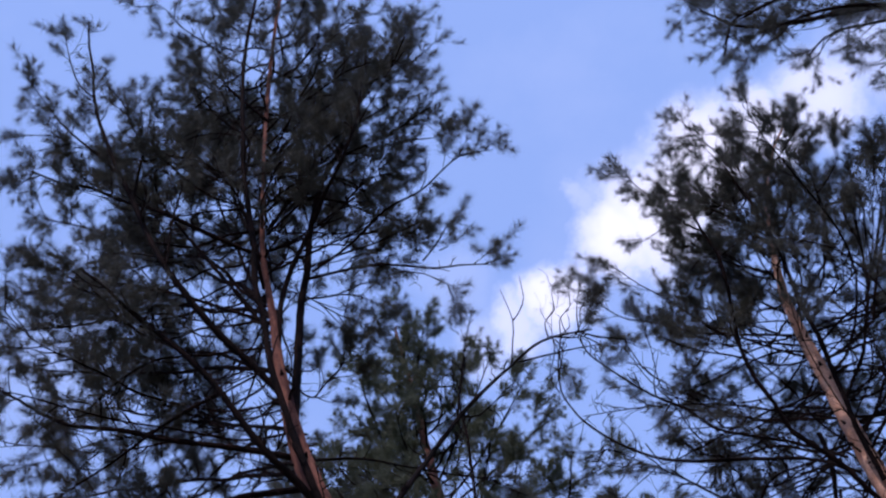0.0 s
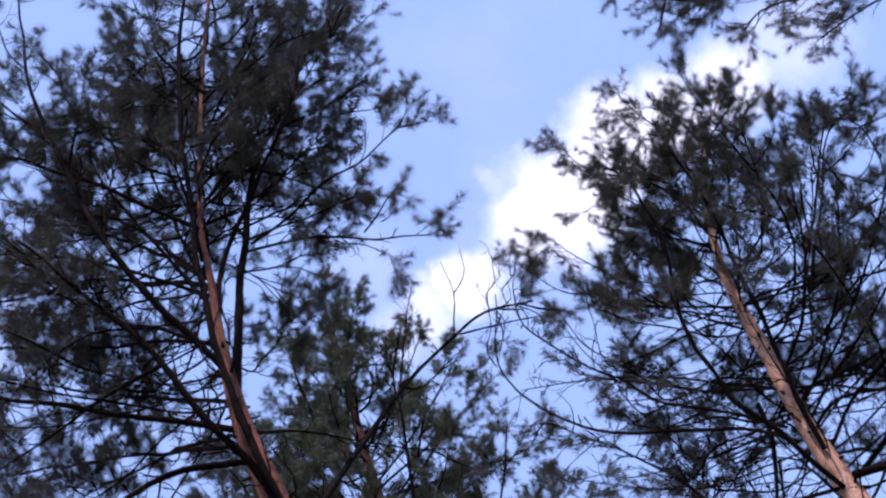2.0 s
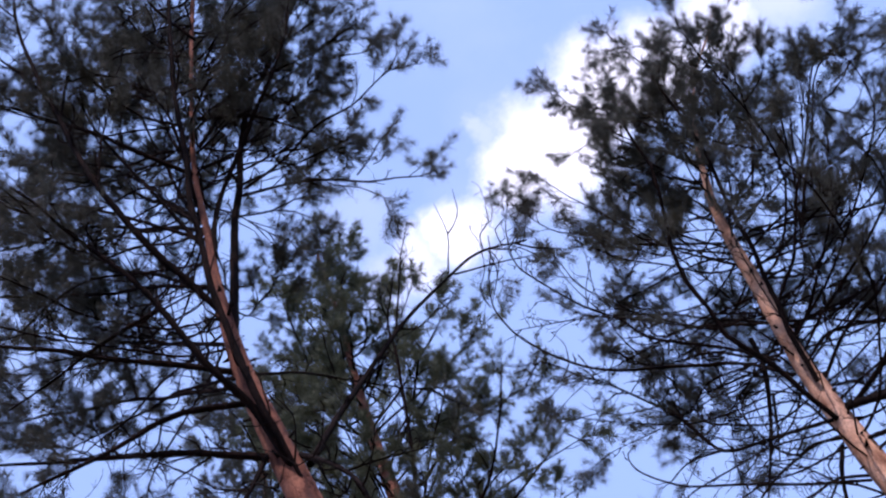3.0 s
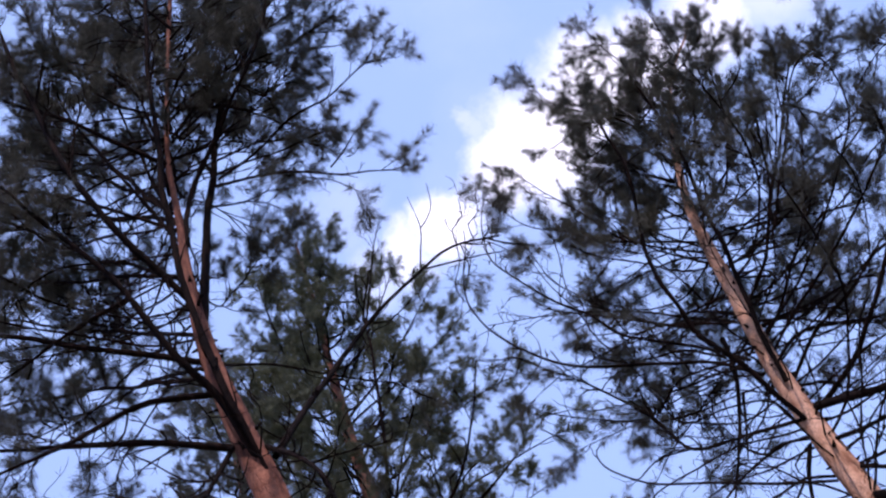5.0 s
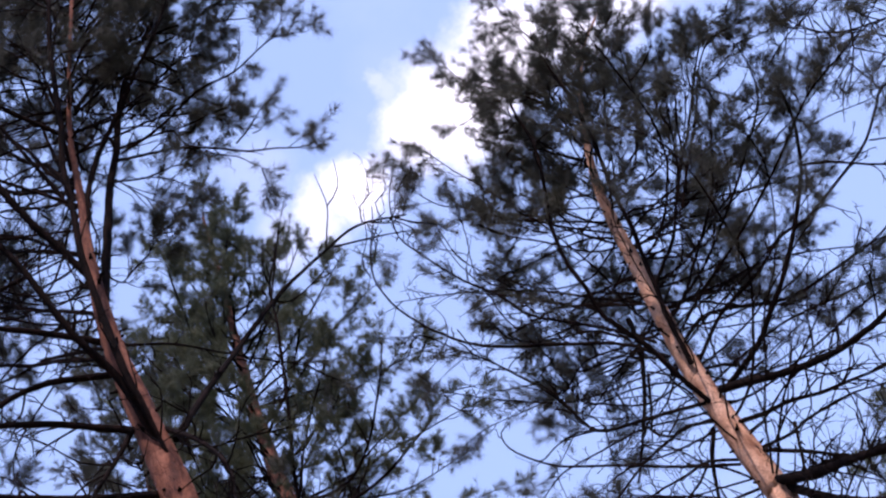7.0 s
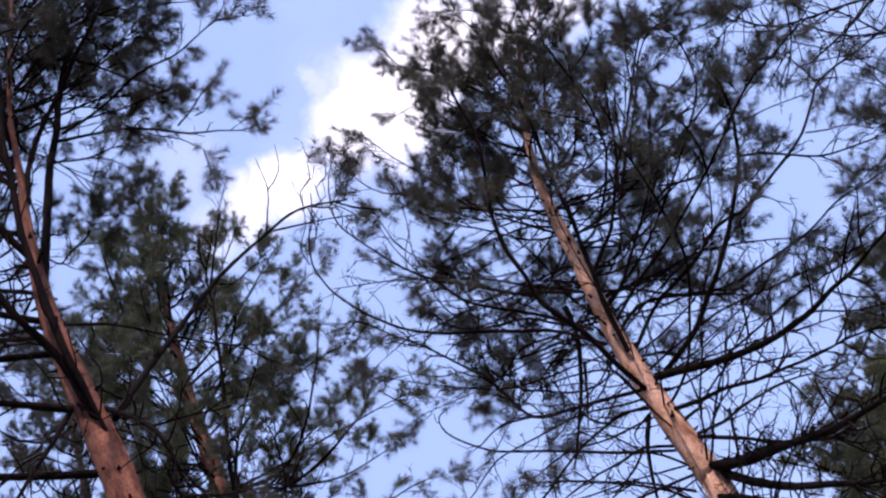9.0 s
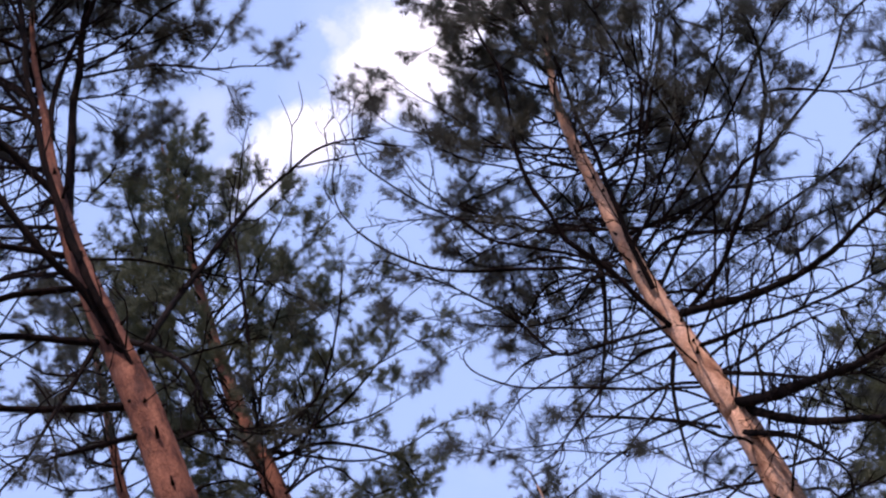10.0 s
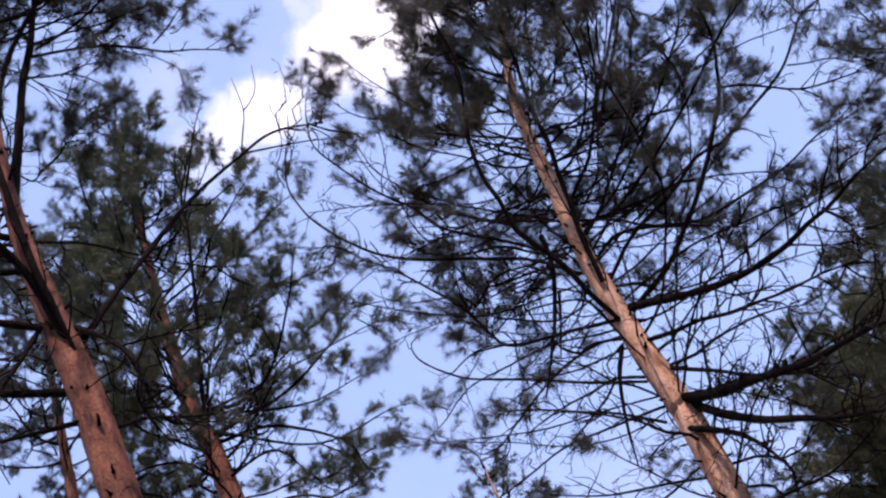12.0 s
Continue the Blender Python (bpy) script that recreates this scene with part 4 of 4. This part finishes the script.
limb(bare_limbed_pine, [(1.13, 7.40, 9.71), (1.03, 7.40, 9.66), (0.95, 7.40, 9.66)], 0.006, 0.2, 1.0, "slim")
limb(bare_limbed_pine, [(1.38, 7.50, 9.18), (1.25, 7.58, 9.46), (1.11, 7.65, 9.75), (1.03, 7.70, 9.94)], 0.008, 0.4, 1.0)
limb(bare_limbed_pine, [(1.54, 7.50, 9.73), (1.65, 7.46, 9.98), (1.78, 7.43, 10.17), (1.87, 7.41, 10.30), (1.86, 7.40, 10.39)], 0.007, 0.45, 1.0, "slim")
limb(bare_limbed_pine, [(1.72, 7.50, 10.11), (1.88, 7.41, 10.12), (1.97, 7.35, 10.16), (2.03, 7.30, 10.22)], 0.006, 0.3, 1.0, "slim")
limb(bare_limbed_pine, [(1.39, 7.40, 9.00), (1.52, 7.35, 8.81), (1.67, 7.28, 9.05), (1.76, 7.24, 9.25), (1.84, 7.18, 9.51), (1.89, 7.14, 9.71), (1.96, 7.10, 9.89)], 0.009, 0.72, 0.9, "slim")
limb(bare_limbed_pine, [(1.78, 7.10, 9.27), (1.90, 7.10, 9.36), (2.02, 7.10, 9.51), (2.04, 7.10, 9.69)], 0.006, 0.45, 1.0, "slim")
limb(bare_limbed_pine, [(1.66, 7.30, 8.35), (1.79, 7.24, 8.56), (1.92, 7.20, 8.75), (2.06, 7.14, 8.98), (2.19, 7.10, 9.17), (2.32, 7.06, 9.27), (2.42, 7.04, 9.26), (2.56, 7.00, 9.23)], 0.010, 0.66, 0.8, "slim")
limb(bare_limbed_pine, [(1.83, 7.30, 8.71), (1.90, 7.27, 8.96), (1.98, 7.24, 9.16), (2.02, 7.22, 9.38), (2.04, 7.20, 9.51)], 0.008, 0.62, 0.9, "slim")
limb(bare_limbed_pine, [(2.03, 7.20, 8.95), (2.12, 7.20, 9.22), (2.19, 7.20, 9.41), (2.28, 7.20, 9.54)], 0.006, 0.35, 1.0, "slim")
limb(bare_limbed_pine, [(1.76, 7.20, 8.13), (1.91, 7.16, 8.43), (2.04, 7.12, 8.72), (2.09, 7.10, 8.87)], 0.007, 0.6, 0.6, "slim")
limb(bare_limbed_pine, [(2.07, 7.20, 9.04), (2.30, 7.24, 9.15), (2.46, 7.28, 9.32), (2.52, 7.30, 9.49)], 0.006, 0.3, 1.0, "slim")
limb(bare_limbed_pine, [(2.11, 7.20, 9.10), (2.26, 7.24, 8.94), (2.36, 7.27, 8.81), (2.50, 7.30, 8.78)], 0.007, 0.3, 1.0)
limb(bare_limbed_pine, [(1.80, 7.30, 8.62), (2.08, 7.38, 8.78), (2.32, 7.44, 8.90), (2.55, 7.50, 9.09)], 0.008, 0.3, 1.0)
limb(bare_limbed_pine, [(1.69, 7.60, 9.24), (1.89, 7.75, 9.32), (1.92, 7.90, 9.22)], 0.006, 0.2, 1.0)
limb(bare_limbed_pine, [(1.37, 7.60, 8.89), (1.66, 7.77, 9.10), (1.98, 7.96, 9.44), (2.22, 8.10, 9.66)], 0.009, 0.3, 1.0)
limb(bare_limbed_pine, [(1.38, 7.60, 9.00), (1.65, 7.74, 9.30), (1.95, 7.89, 9.68), (2.15, 8.00, 10.06)], 0.009, 0.3, 0.9)
limb(bare_limbed_pine, [(1.34, 7.60, 8.75), (1.68, 7.86, 8.94), (2.00, 8.08, 9.13), (2.32, 8.30, 9.38)], 0.009, 0.3, 0.9)
limb(bare_limbed_pine, [(1.34, 7.60, 8.91), (1.21, 7.73, 9.30), (1.08, 7.83, 9.61), (0.99, 7.90, 9.82)], 0.008, 0.3, 1.0)
limb(bare_limbed_pine, [(1.35, 7.60, 8.97), (1.27, 7.84, 9.59), (1.15, 7.97, 9.87), (1.06, 8.10, 10.19)], 0.008, 0.3, 1.0)
limb(bare_limbed_pine, [(1.29, 7.60, 8.73), (1.16, 7.77, 9.12), (1.07, 7.90, 9.44), (0.95, 8.02, 9.73), (0.86, 8.10, 9.92)], 0.008, 0.35, 0.9)
limb(bare_limbed_pine, [(1.29, 7.60, 8.56), (1.11, 7.80, 9.02), (0.99, 7.94, 9.38), (0.83, 8.08, 9.67), (0.73, 8.20, 10.03)], 0.008, 0.4, 0.8)
limb(bare_limbed_pine, [(1.43, 7.60, 9.25), (1.59, 7.72, 9.76), (1.84, 7.82, 10.16), (2.02, 7.90, 10.45)], 0.008, 0.3, 1.0)
limb(bare_limbed_pine, [(1.45, 7.60, 9.36), (1.42, 7.74, 9.86), (1.47, 7.83, 10.23), (1.60, 7.90, 10.46)], 0.008, 0.3, 1.0)
limb(bare_limbed_pine, [(1.46, 7.60, 9.41), (1.34, 7.72, 9.46), (1.20, 7.87, 9.62), (1.13, 8.00, 9.94)], 0.007, 0.25, 1.0)
limb(bare_limbed_pine, [(0.22, 8.00, 8.87), (0.26, 8.00, 8.66), (0.34, 8.00, 8.72), (0.36, 8.00, 8.81)], 0.004, 0.5, 1.0, "fine")
stubs(bare_limbed_pine, 5.8, 8.6, 60)
crown(bare_limbed_pine, 8.8, 10.2, 17, 0.55, 0.25, r0=0.008, leafy=0.85, rise=0.6, leaf_from=0.2)
crown(bare_limbed_pine, 8.4, 9.6, 9, 0.5, 0.4, r0=0.007, leafy=0.8, rise=0.6, leaf_from=0.2, sector=(-2.9, -0.3))
crown(bare_limbed_pine, 7.7, 9.0, 25, 1.2, 0.85, r0=0.007, leafy=0.65, rise=0.4, leaf_from=0.3, sector=(-0.5, 2.4), habit="slim")
crown(bare_limbed_pine, 7.5, 8.7, 8, 1.0, 0.9, r0=0.008, leafy=0.5, rise=0.4, leaf_from=0.35, sector=(1.8, 3.6), habit="slim")
crown(bare_limbed_pine, 6.9, 8.5, 13, 1.7, 1.5, r0=0.009, leafy=0.5, rise=0.4, leaf_from=0.4, sector=(-0.9, 1.0), habit="slim")
crown(bare_limbed_pine, 6.3, 8.0, 26, 1.1, 1.25, r0=0.006, leafy=0.25, rise=0.3, leaf_from=0.7, habit="dead")
crown(bare_limbed_pine, 5.3, 6.5, 20, 0.8, 1.0, r0=0.009, leafy=0.2, rise=0.15, leaf_from=0.8, habit="dead")
crown(bare_limbed_pine, 7.2, 8.3, 5, 1.0, 1.0, r0=0.006, leafy=0.4, rise=0.4, leaf_from=0.6, sector=(1.8, 3.8), habit="dead")

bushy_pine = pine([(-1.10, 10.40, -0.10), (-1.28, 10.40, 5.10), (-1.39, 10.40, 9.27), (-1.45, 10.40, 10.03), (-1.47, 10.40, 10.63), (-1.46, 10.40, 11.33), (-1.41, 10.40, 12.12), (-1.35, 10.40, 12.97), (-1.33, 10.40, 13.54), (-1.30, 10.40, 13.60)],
    [0.145, 0.131, 0.088, 0.077, 0.063, 0.049, 0.033, 0.019, 0.010, 0.009], "bushy pine standing further back among the others", far=True, bark=SHADED_RED_BARK, needles=GREEN_NEEDLES)
limb(bushy_pine, [(-1.25, 9.40, 9.29), (-1.07, 9.20, 9.97), (-0.94, 9.10, 10.51), (-0.88, 9.05, 10.93), (-0.71, 9.00, 11.29)], 0.02, 2, 0)
limb(bushy_pine, [(-1.40, 10.40, 10.05), (-0.84, 9.60, 9.47), (-0.47, 9.30, 9.79), (-0.26, 9.22, 10.20)], 0.019, 0.7, 0.4)
limb(bushy_pine, [(-1.40, 10.40, 9.88), (-0.79, 9.70, 9.40), (-0.26, 9.40, 9.41), (-0.14, 9.40, 9.57)], 0.02, 0.6, 0.5, "dead")
limb(bushy_pine, [(-1.40, 10.40, 9.79), (-0.92, 10.50, 9.80), (-0.50, 10.60, 9.49), (-0.41, 10.60, 9.18)], 0.02, 0.5, 0.5)
limb(bushy_pine, [(-1.40, 10.40, 10.11), (-0.60, 10.70, 10.42), (-0.08, 10.90, 10.67), (0.20, 10.97, 10.72)], 0.013, 0.4, 0.7)
limb(bushy_pine, [(-1.40, 10.40, 10.11), (-0.63, 10.60, 9.94), (-0.15, 10.68, 10.06)], 0.014, 0.4, 0.8)
limb(bushy_pine, [(-1.41, 10.40, 9.94), (-0.67, 10.70, 9.62), (-0.09, 10.80, 9.72), (0.00, 10.80, 9.73)], 0.014, 0.4, 0.8)
limb(bushy_pine, [(-1.44, 10.40, 10.49), (-0.75, 10.60, 11.07), (-0.13, 10.70, 11.25), (-0.03, 10.70, 11.23)], 0.013, 0.3, 0.7)
limb(bushy_pine, [(-1.46, 10.40, 10.94), (-0.83, 10.50, 11.57), (-0.26, 10.60, 12.02), (-0.17, 10.60, 12.04)], 0.013, 0.3, 1.0)
limb(bushy_pine, [(-1.46, 10.40, 11.33), (-0.86, 10.20, 11.59), (-0.43, 10.10, 11.93), (-0.35, 10.10, 12.01)], 0.013, 0.3, 1.0)
limb(bushy_pine, [(-1.44, 10.40, 11.58), (-0.98, 10.50, 12.30), (-0.62, 10.50, 12.83), (-0.67, 10.50, 12.99)], 0.012, 0.3, 0.8)
limb(bushy_pine, [(-1.48, 10.40, 11.07), (-1.69, 10.20, 11.69), (-1.72, 10.10, 12.46), (-1.74, 10.10, 13.17)], 0.013, 0.3, 0.9)
limb(bushy_pine, [(-1.44, 10.40, 11.58), (-1.63, 10.60, 12.81), (-1.77, 10.70, 13.54), (-1.91, 10.70, 13.68)], 0.012, 0.3, 0.9)
limb(bushy_pine, [(-1.47, 10.40, 10.57), (-1.68, 10.10, 10.95), (-1.97, 9.90, 11.46), (-2.11, 9.82, 11.89)], 0.014, 0.3, 0.9)
limb(bushy_pine, [(-1.43, 10.40, 10.36), (-1.78, 10.70, 11.11), (-2.15, 10.90, 12.03), (-2.56, 10.98, 12.58)], 0.014, 0.3, 0.9)
limb(bushy_pine, [(-1.42, 10.40, 10.06), (-1.82, 10.20, 10.20), (-1.96, 10.14, 10.30)], 0.014, 0.3, 0.6)
limb(bushy_pine, [(-0.19, 10.70, 11.36), (-0.05, 10.70, 11.48), (-0.03, 10.70, 11.35)], 0.006, 0.2, 0.4, "fine")
limb(bushy_pine, [(-0.05, 10.90, 10.91), (0.23, 10.90, 10.84), (0.37, 10.90, 10.74)], 0.006, 0.3, 0.5, "fine")
limb(bushy_pine, [(-0.04, 10.90, 10.77), (0.08, 10.90, 10.57), (0.11, 10.90, 10.50)], 0.006, 0.3, 0.5, "fine")
limb(bushy_pine, [(-0.67, 10.70, 9.62), (-0.40, 10.70, 9.31), (-0.31, 10.70, 9.31)], 0.007, 0.3, 0.5, "fine")
limb(bushy_pine, [(-1.38, 10.40, 9.38), (-1.58, 10.10, 9.50), (-1.83, 9.90, 9.44), (-2.01, 9.84, 9.36)], 0.016, 0.4, 0.6)
limb(bushy_pine, [(-1.39, 10.40, 9.28), (-1.81, 10.70, 9.64), (-2.10, 10.86, 10.04)], 0.016, 0.3, 0.8)
limb(bushy_pine, [(-1.39, 10.40, 9.44), (-0.97, 10.00, 9.21), (-0.78, 9.80, 8.81), (-0.67, 9.73, 8.53)], 0.014, 0.5, 0.5, "dead")
stubs(bushy_pine, 9.0, 10.6, 30)
crown(bushy_pine, 9.0, 13.2, 74, 1.25, 0.25, leafy=0.85, rise=0.6, leaf_from=0.25)

overhanging_pine = pine([(4.00, 6.70, -0.10), (3.95, 6.70, 4.00), (3.92, 6.70, 8.00), (3.90, 6.70, 10.50), (3.95, 6.70, 12.50)],
    [0.170, 0.140, 0.090, 0.050, 0.010], "pine whose hanging crown fringe reaches overhead")
limb(overhanging_pine, [(3.66, 6.60, 9.54), (3.05, 6.60, 9.75), (2.47, 6.60, 10.08), (2.00, 6.60, 10.32), (1.74, 6.60, 10.74)], 0.03, 0.3, 1.0)
limb(overhanging_pine, [(3.77, 6.60, 9.86), (3.26, 6.90, 10.42), (2.57, 7.00, 10.93), (2.03, 7.00, 11.03), (1.78, 7.00, 10.72)], 0.026, 0.3, 1.0)
limb(overhanging_pine, [(3.39, 6.60, 9.37), (2.75, 6.30, 9.40), (2.30, 6.20, 9.66), (1.83, 6.20, 9.75)], 0.024, 0.35, 1.0)
limb(overhanging_pine, [(3.81, 6.60, 10.13), (3.21, 6.90, 10.95), (2.37, 7.00, 11.44), (1.79, 7.00, 11.49)], 0.024, 0.3, 1.0)
limb(overhanging_pine, [(3.41, 6.60, 9.35), (2.98, 6.90, 10.09), (2.46, 7.00, 10.42), (2.22, 7.00, 10.34)], 0.02, 0.3, 1.0)
limb(overhanging_pine, [(3.72, 6.60, 9.77), (2.75, 6.20, 9.72), (2.10, 6.10, 9.82), (1.74, 6.10, 9.81)], 0.02, 0.3, 1.0)
limb(overhanging_pine, [(3.39, 6.60, 9.24), (3.02, 6.80, 9.76), (2.75, 6.90, 9.87), (2.50, 6.90, 9.81)], 0.014, 0.4, 0.6)
limb(overhanging_pine, [(3.89, 6.60, 6.94), (3.44, 6.60, 7.23), (3.10, 6.60, 7.36), (2.81, 6.60, 7.36)], 0.014, 0.4, 1.0)
limb(overhanging_pine, [(4.02, 6.60, 7.39), (3.58, 6.80, 7.74), (3.13, 6.80, 7.77), (3.07, 6.80, 8.02)], 0.014, 0.4, 1.0)
limb(overhanging_pine, [(3.68, 6.60, 6.62), (3.43, 6.90, 7.16), (3.15, 7.00, 7.35), (2.80, 7.00, 7.30)], 0.012, 0.5, 0.7)
limb(overhanging_pine, [(3.79, 6.60, 8.17), (3.20, 6.60, 8.30), (2.74, 6.60, 8.40), (2.55, 6.60, 8.69)], 0.012, 0.75, 0.4, "dead")
limb(overhanging_pine, [(3.45, 6.60, 7.88), (3.13, 6.80, 8.28), (2.93, 6.80, 8.55), (2.65, 6.80, 8.48)], 0.01, 0.7, 0.5, "dead")
limb(overhanging_pine, [(3.70, 6.60, 7.73), (3.27, 6.60, 7.90), (3.12, 6.60, 8.22), (2.97, 6.60, 8.51)], 0.01, 0.75, 0.4, "dead")
limb(overhanging_pine, [(3.12, 6.60, 8.22), (2.88, 6.60, 7.97), (2.66, 6.60, 7.71)], 0.006, 0.4, 0.5, "fine")
limb(overhanging_pine, [(3.92, 6.70, 8.30), (3.69, 6.70, 8.53), (3.32, 6.70, 8.36), (3.19, 6.70, 8.28), (3.00, 6.70, 8.19), (2.81, 6.70, 8.12)], 0.017, 2, 0, "sparse")
limb(overhanging_pine, [(3.91, 6.70, 9.30), (3.23, 6.70, 8.79), (2.98, 6.70, 8.70), (2.89, 6.70, 8.51), (2.81, 6.70, 8.34), (2.74, 6.70, 8.22), (2.76, 6.70, 8.06), (2.76, 6.70, 7.94)], 0.012, 2, 0, "dead")
limb(overhanging_pine, [(3.91, 6.70, 9.50), (3.10, 6.70, 8.89), (2.85, 6.70, 8.80), (2.71, 6.70, 8.70), (2.57, 6.70, 8.63), (2.43, 6.70, 8.53), (2.34, 6.70, 8.46)], 0.010, 2, 0, "dead")
limb(overhanging_pine, [(3.91, 6.70, 9.60), (3.10, 6.70, 8.89), (2.71, 6.70, 8.84), (2.48, 6.70, 8.73), (2.35, 6.70, 8.75), (2.24, 6.70, 8.75)], 0.008, 2, 0, "dead")
limb(overhanging_pine, [(2.70, 6.70, 8.74), (2.65, 6.70, 8.57), (2.58, 6.70, 8.40), (2.58, 6.70, 8.28)], 0.004, 2, 0, "dead")
limb(overhanging_pine, [(2.72, 6.70, 8.69), (2.67, 6.70, 8.44), (2.61, 6.70, 8.30)], 0.004, 2, 0, "dead")
limb(overhanging_pine, [(2.74, 6.70, 8.22), (2.66, 6.70, 8.12), (2.56, 6.70, 7.96)], 0.004, 2, 0, "bare")
limb(overhanging_pine, [(2.95, 6.70, 8.64), (2.97, 6.70, 8.51), (2.95, 6.70, 8.35), (2.94, 6.70, 8.20), (2.89, 6.70, 8.04)], 0.005, 2, 0, "dead")
limb(overhanging_pine, [(3.15, 6.70, 8.26), (3.12, 6.70, 8.15), (3.08, 6.70, 8.08)], 0.004, 2, 0, "bare")
limb(overhanging_pine, [(2.75, 6.70, 8.27), (2.61, 6.70, 8.16), (2.49, 6.70, 8.06)], 0.004, 2, 0, "dead")
limb(overhanging_pine, [(2.73, 6.70, 8.66), (2.76, 6.70, 8.46), (2.77, 6.70, 8.31), (2.74, 6.70, 8.22)], 0.004, 2, 0, "dead")

# ---- pines further back, partly hidden ----
edge_pine = pine([(4.3, 12.5, -0.1), (4.4, 12.5, 5.0), (4.55, 12.5, 9.0), (4.8, 12.5, 11.0)], [0.16, 0.12, 0.05, 0.01], "dense green pine further back at the edge of the stand", far=True, needles=GREEN_NEEDLES)
crown(edge_pine, 7.3, 9.1, 82, 1.8, 1.25, leafy=1.0, rise=0.15, leaf_from=0.2, sector=(1.9, 4.5))
crown(edge_pine, 9.0, 10.9, 28, 0.95, 0.35, leafy=1.0, rise=0.3, leaf_from=0.12, sector=(1.6, 5.2))
hidden_pine = pine([(-2.9, 11.5, -0.1), (-2.85, 11.5, 6.0), (-2.8, 11.5, 10.0), (-2.6, 11.5, 13.6)], [0.16, 0.12, 0.06, 0.01], "pine half hidden behind a thicker trunk", far=True, bark=SHADED_RED_BARK)
crown(hidden_pine, 10.8, 13.4, 42, 0.75, 0.35, leafy=0.9, rise=0.4, leaf_from=0.2)
young_pine = pine([(0.5, 14.0, -0.1), (0.5, 14.0, 6.0), (0.5, 14.0, 10.0), (0.5, 14.0, 11.2)], [0.13, 0.08, 0.022, 0.006], "slim pine far back showing only its top", far=True)
crown(young_pine, 8.8, 11.15, 30, 0.8, 0.15, leafy=0.8, rise=0.5, leaf_from=0.1)
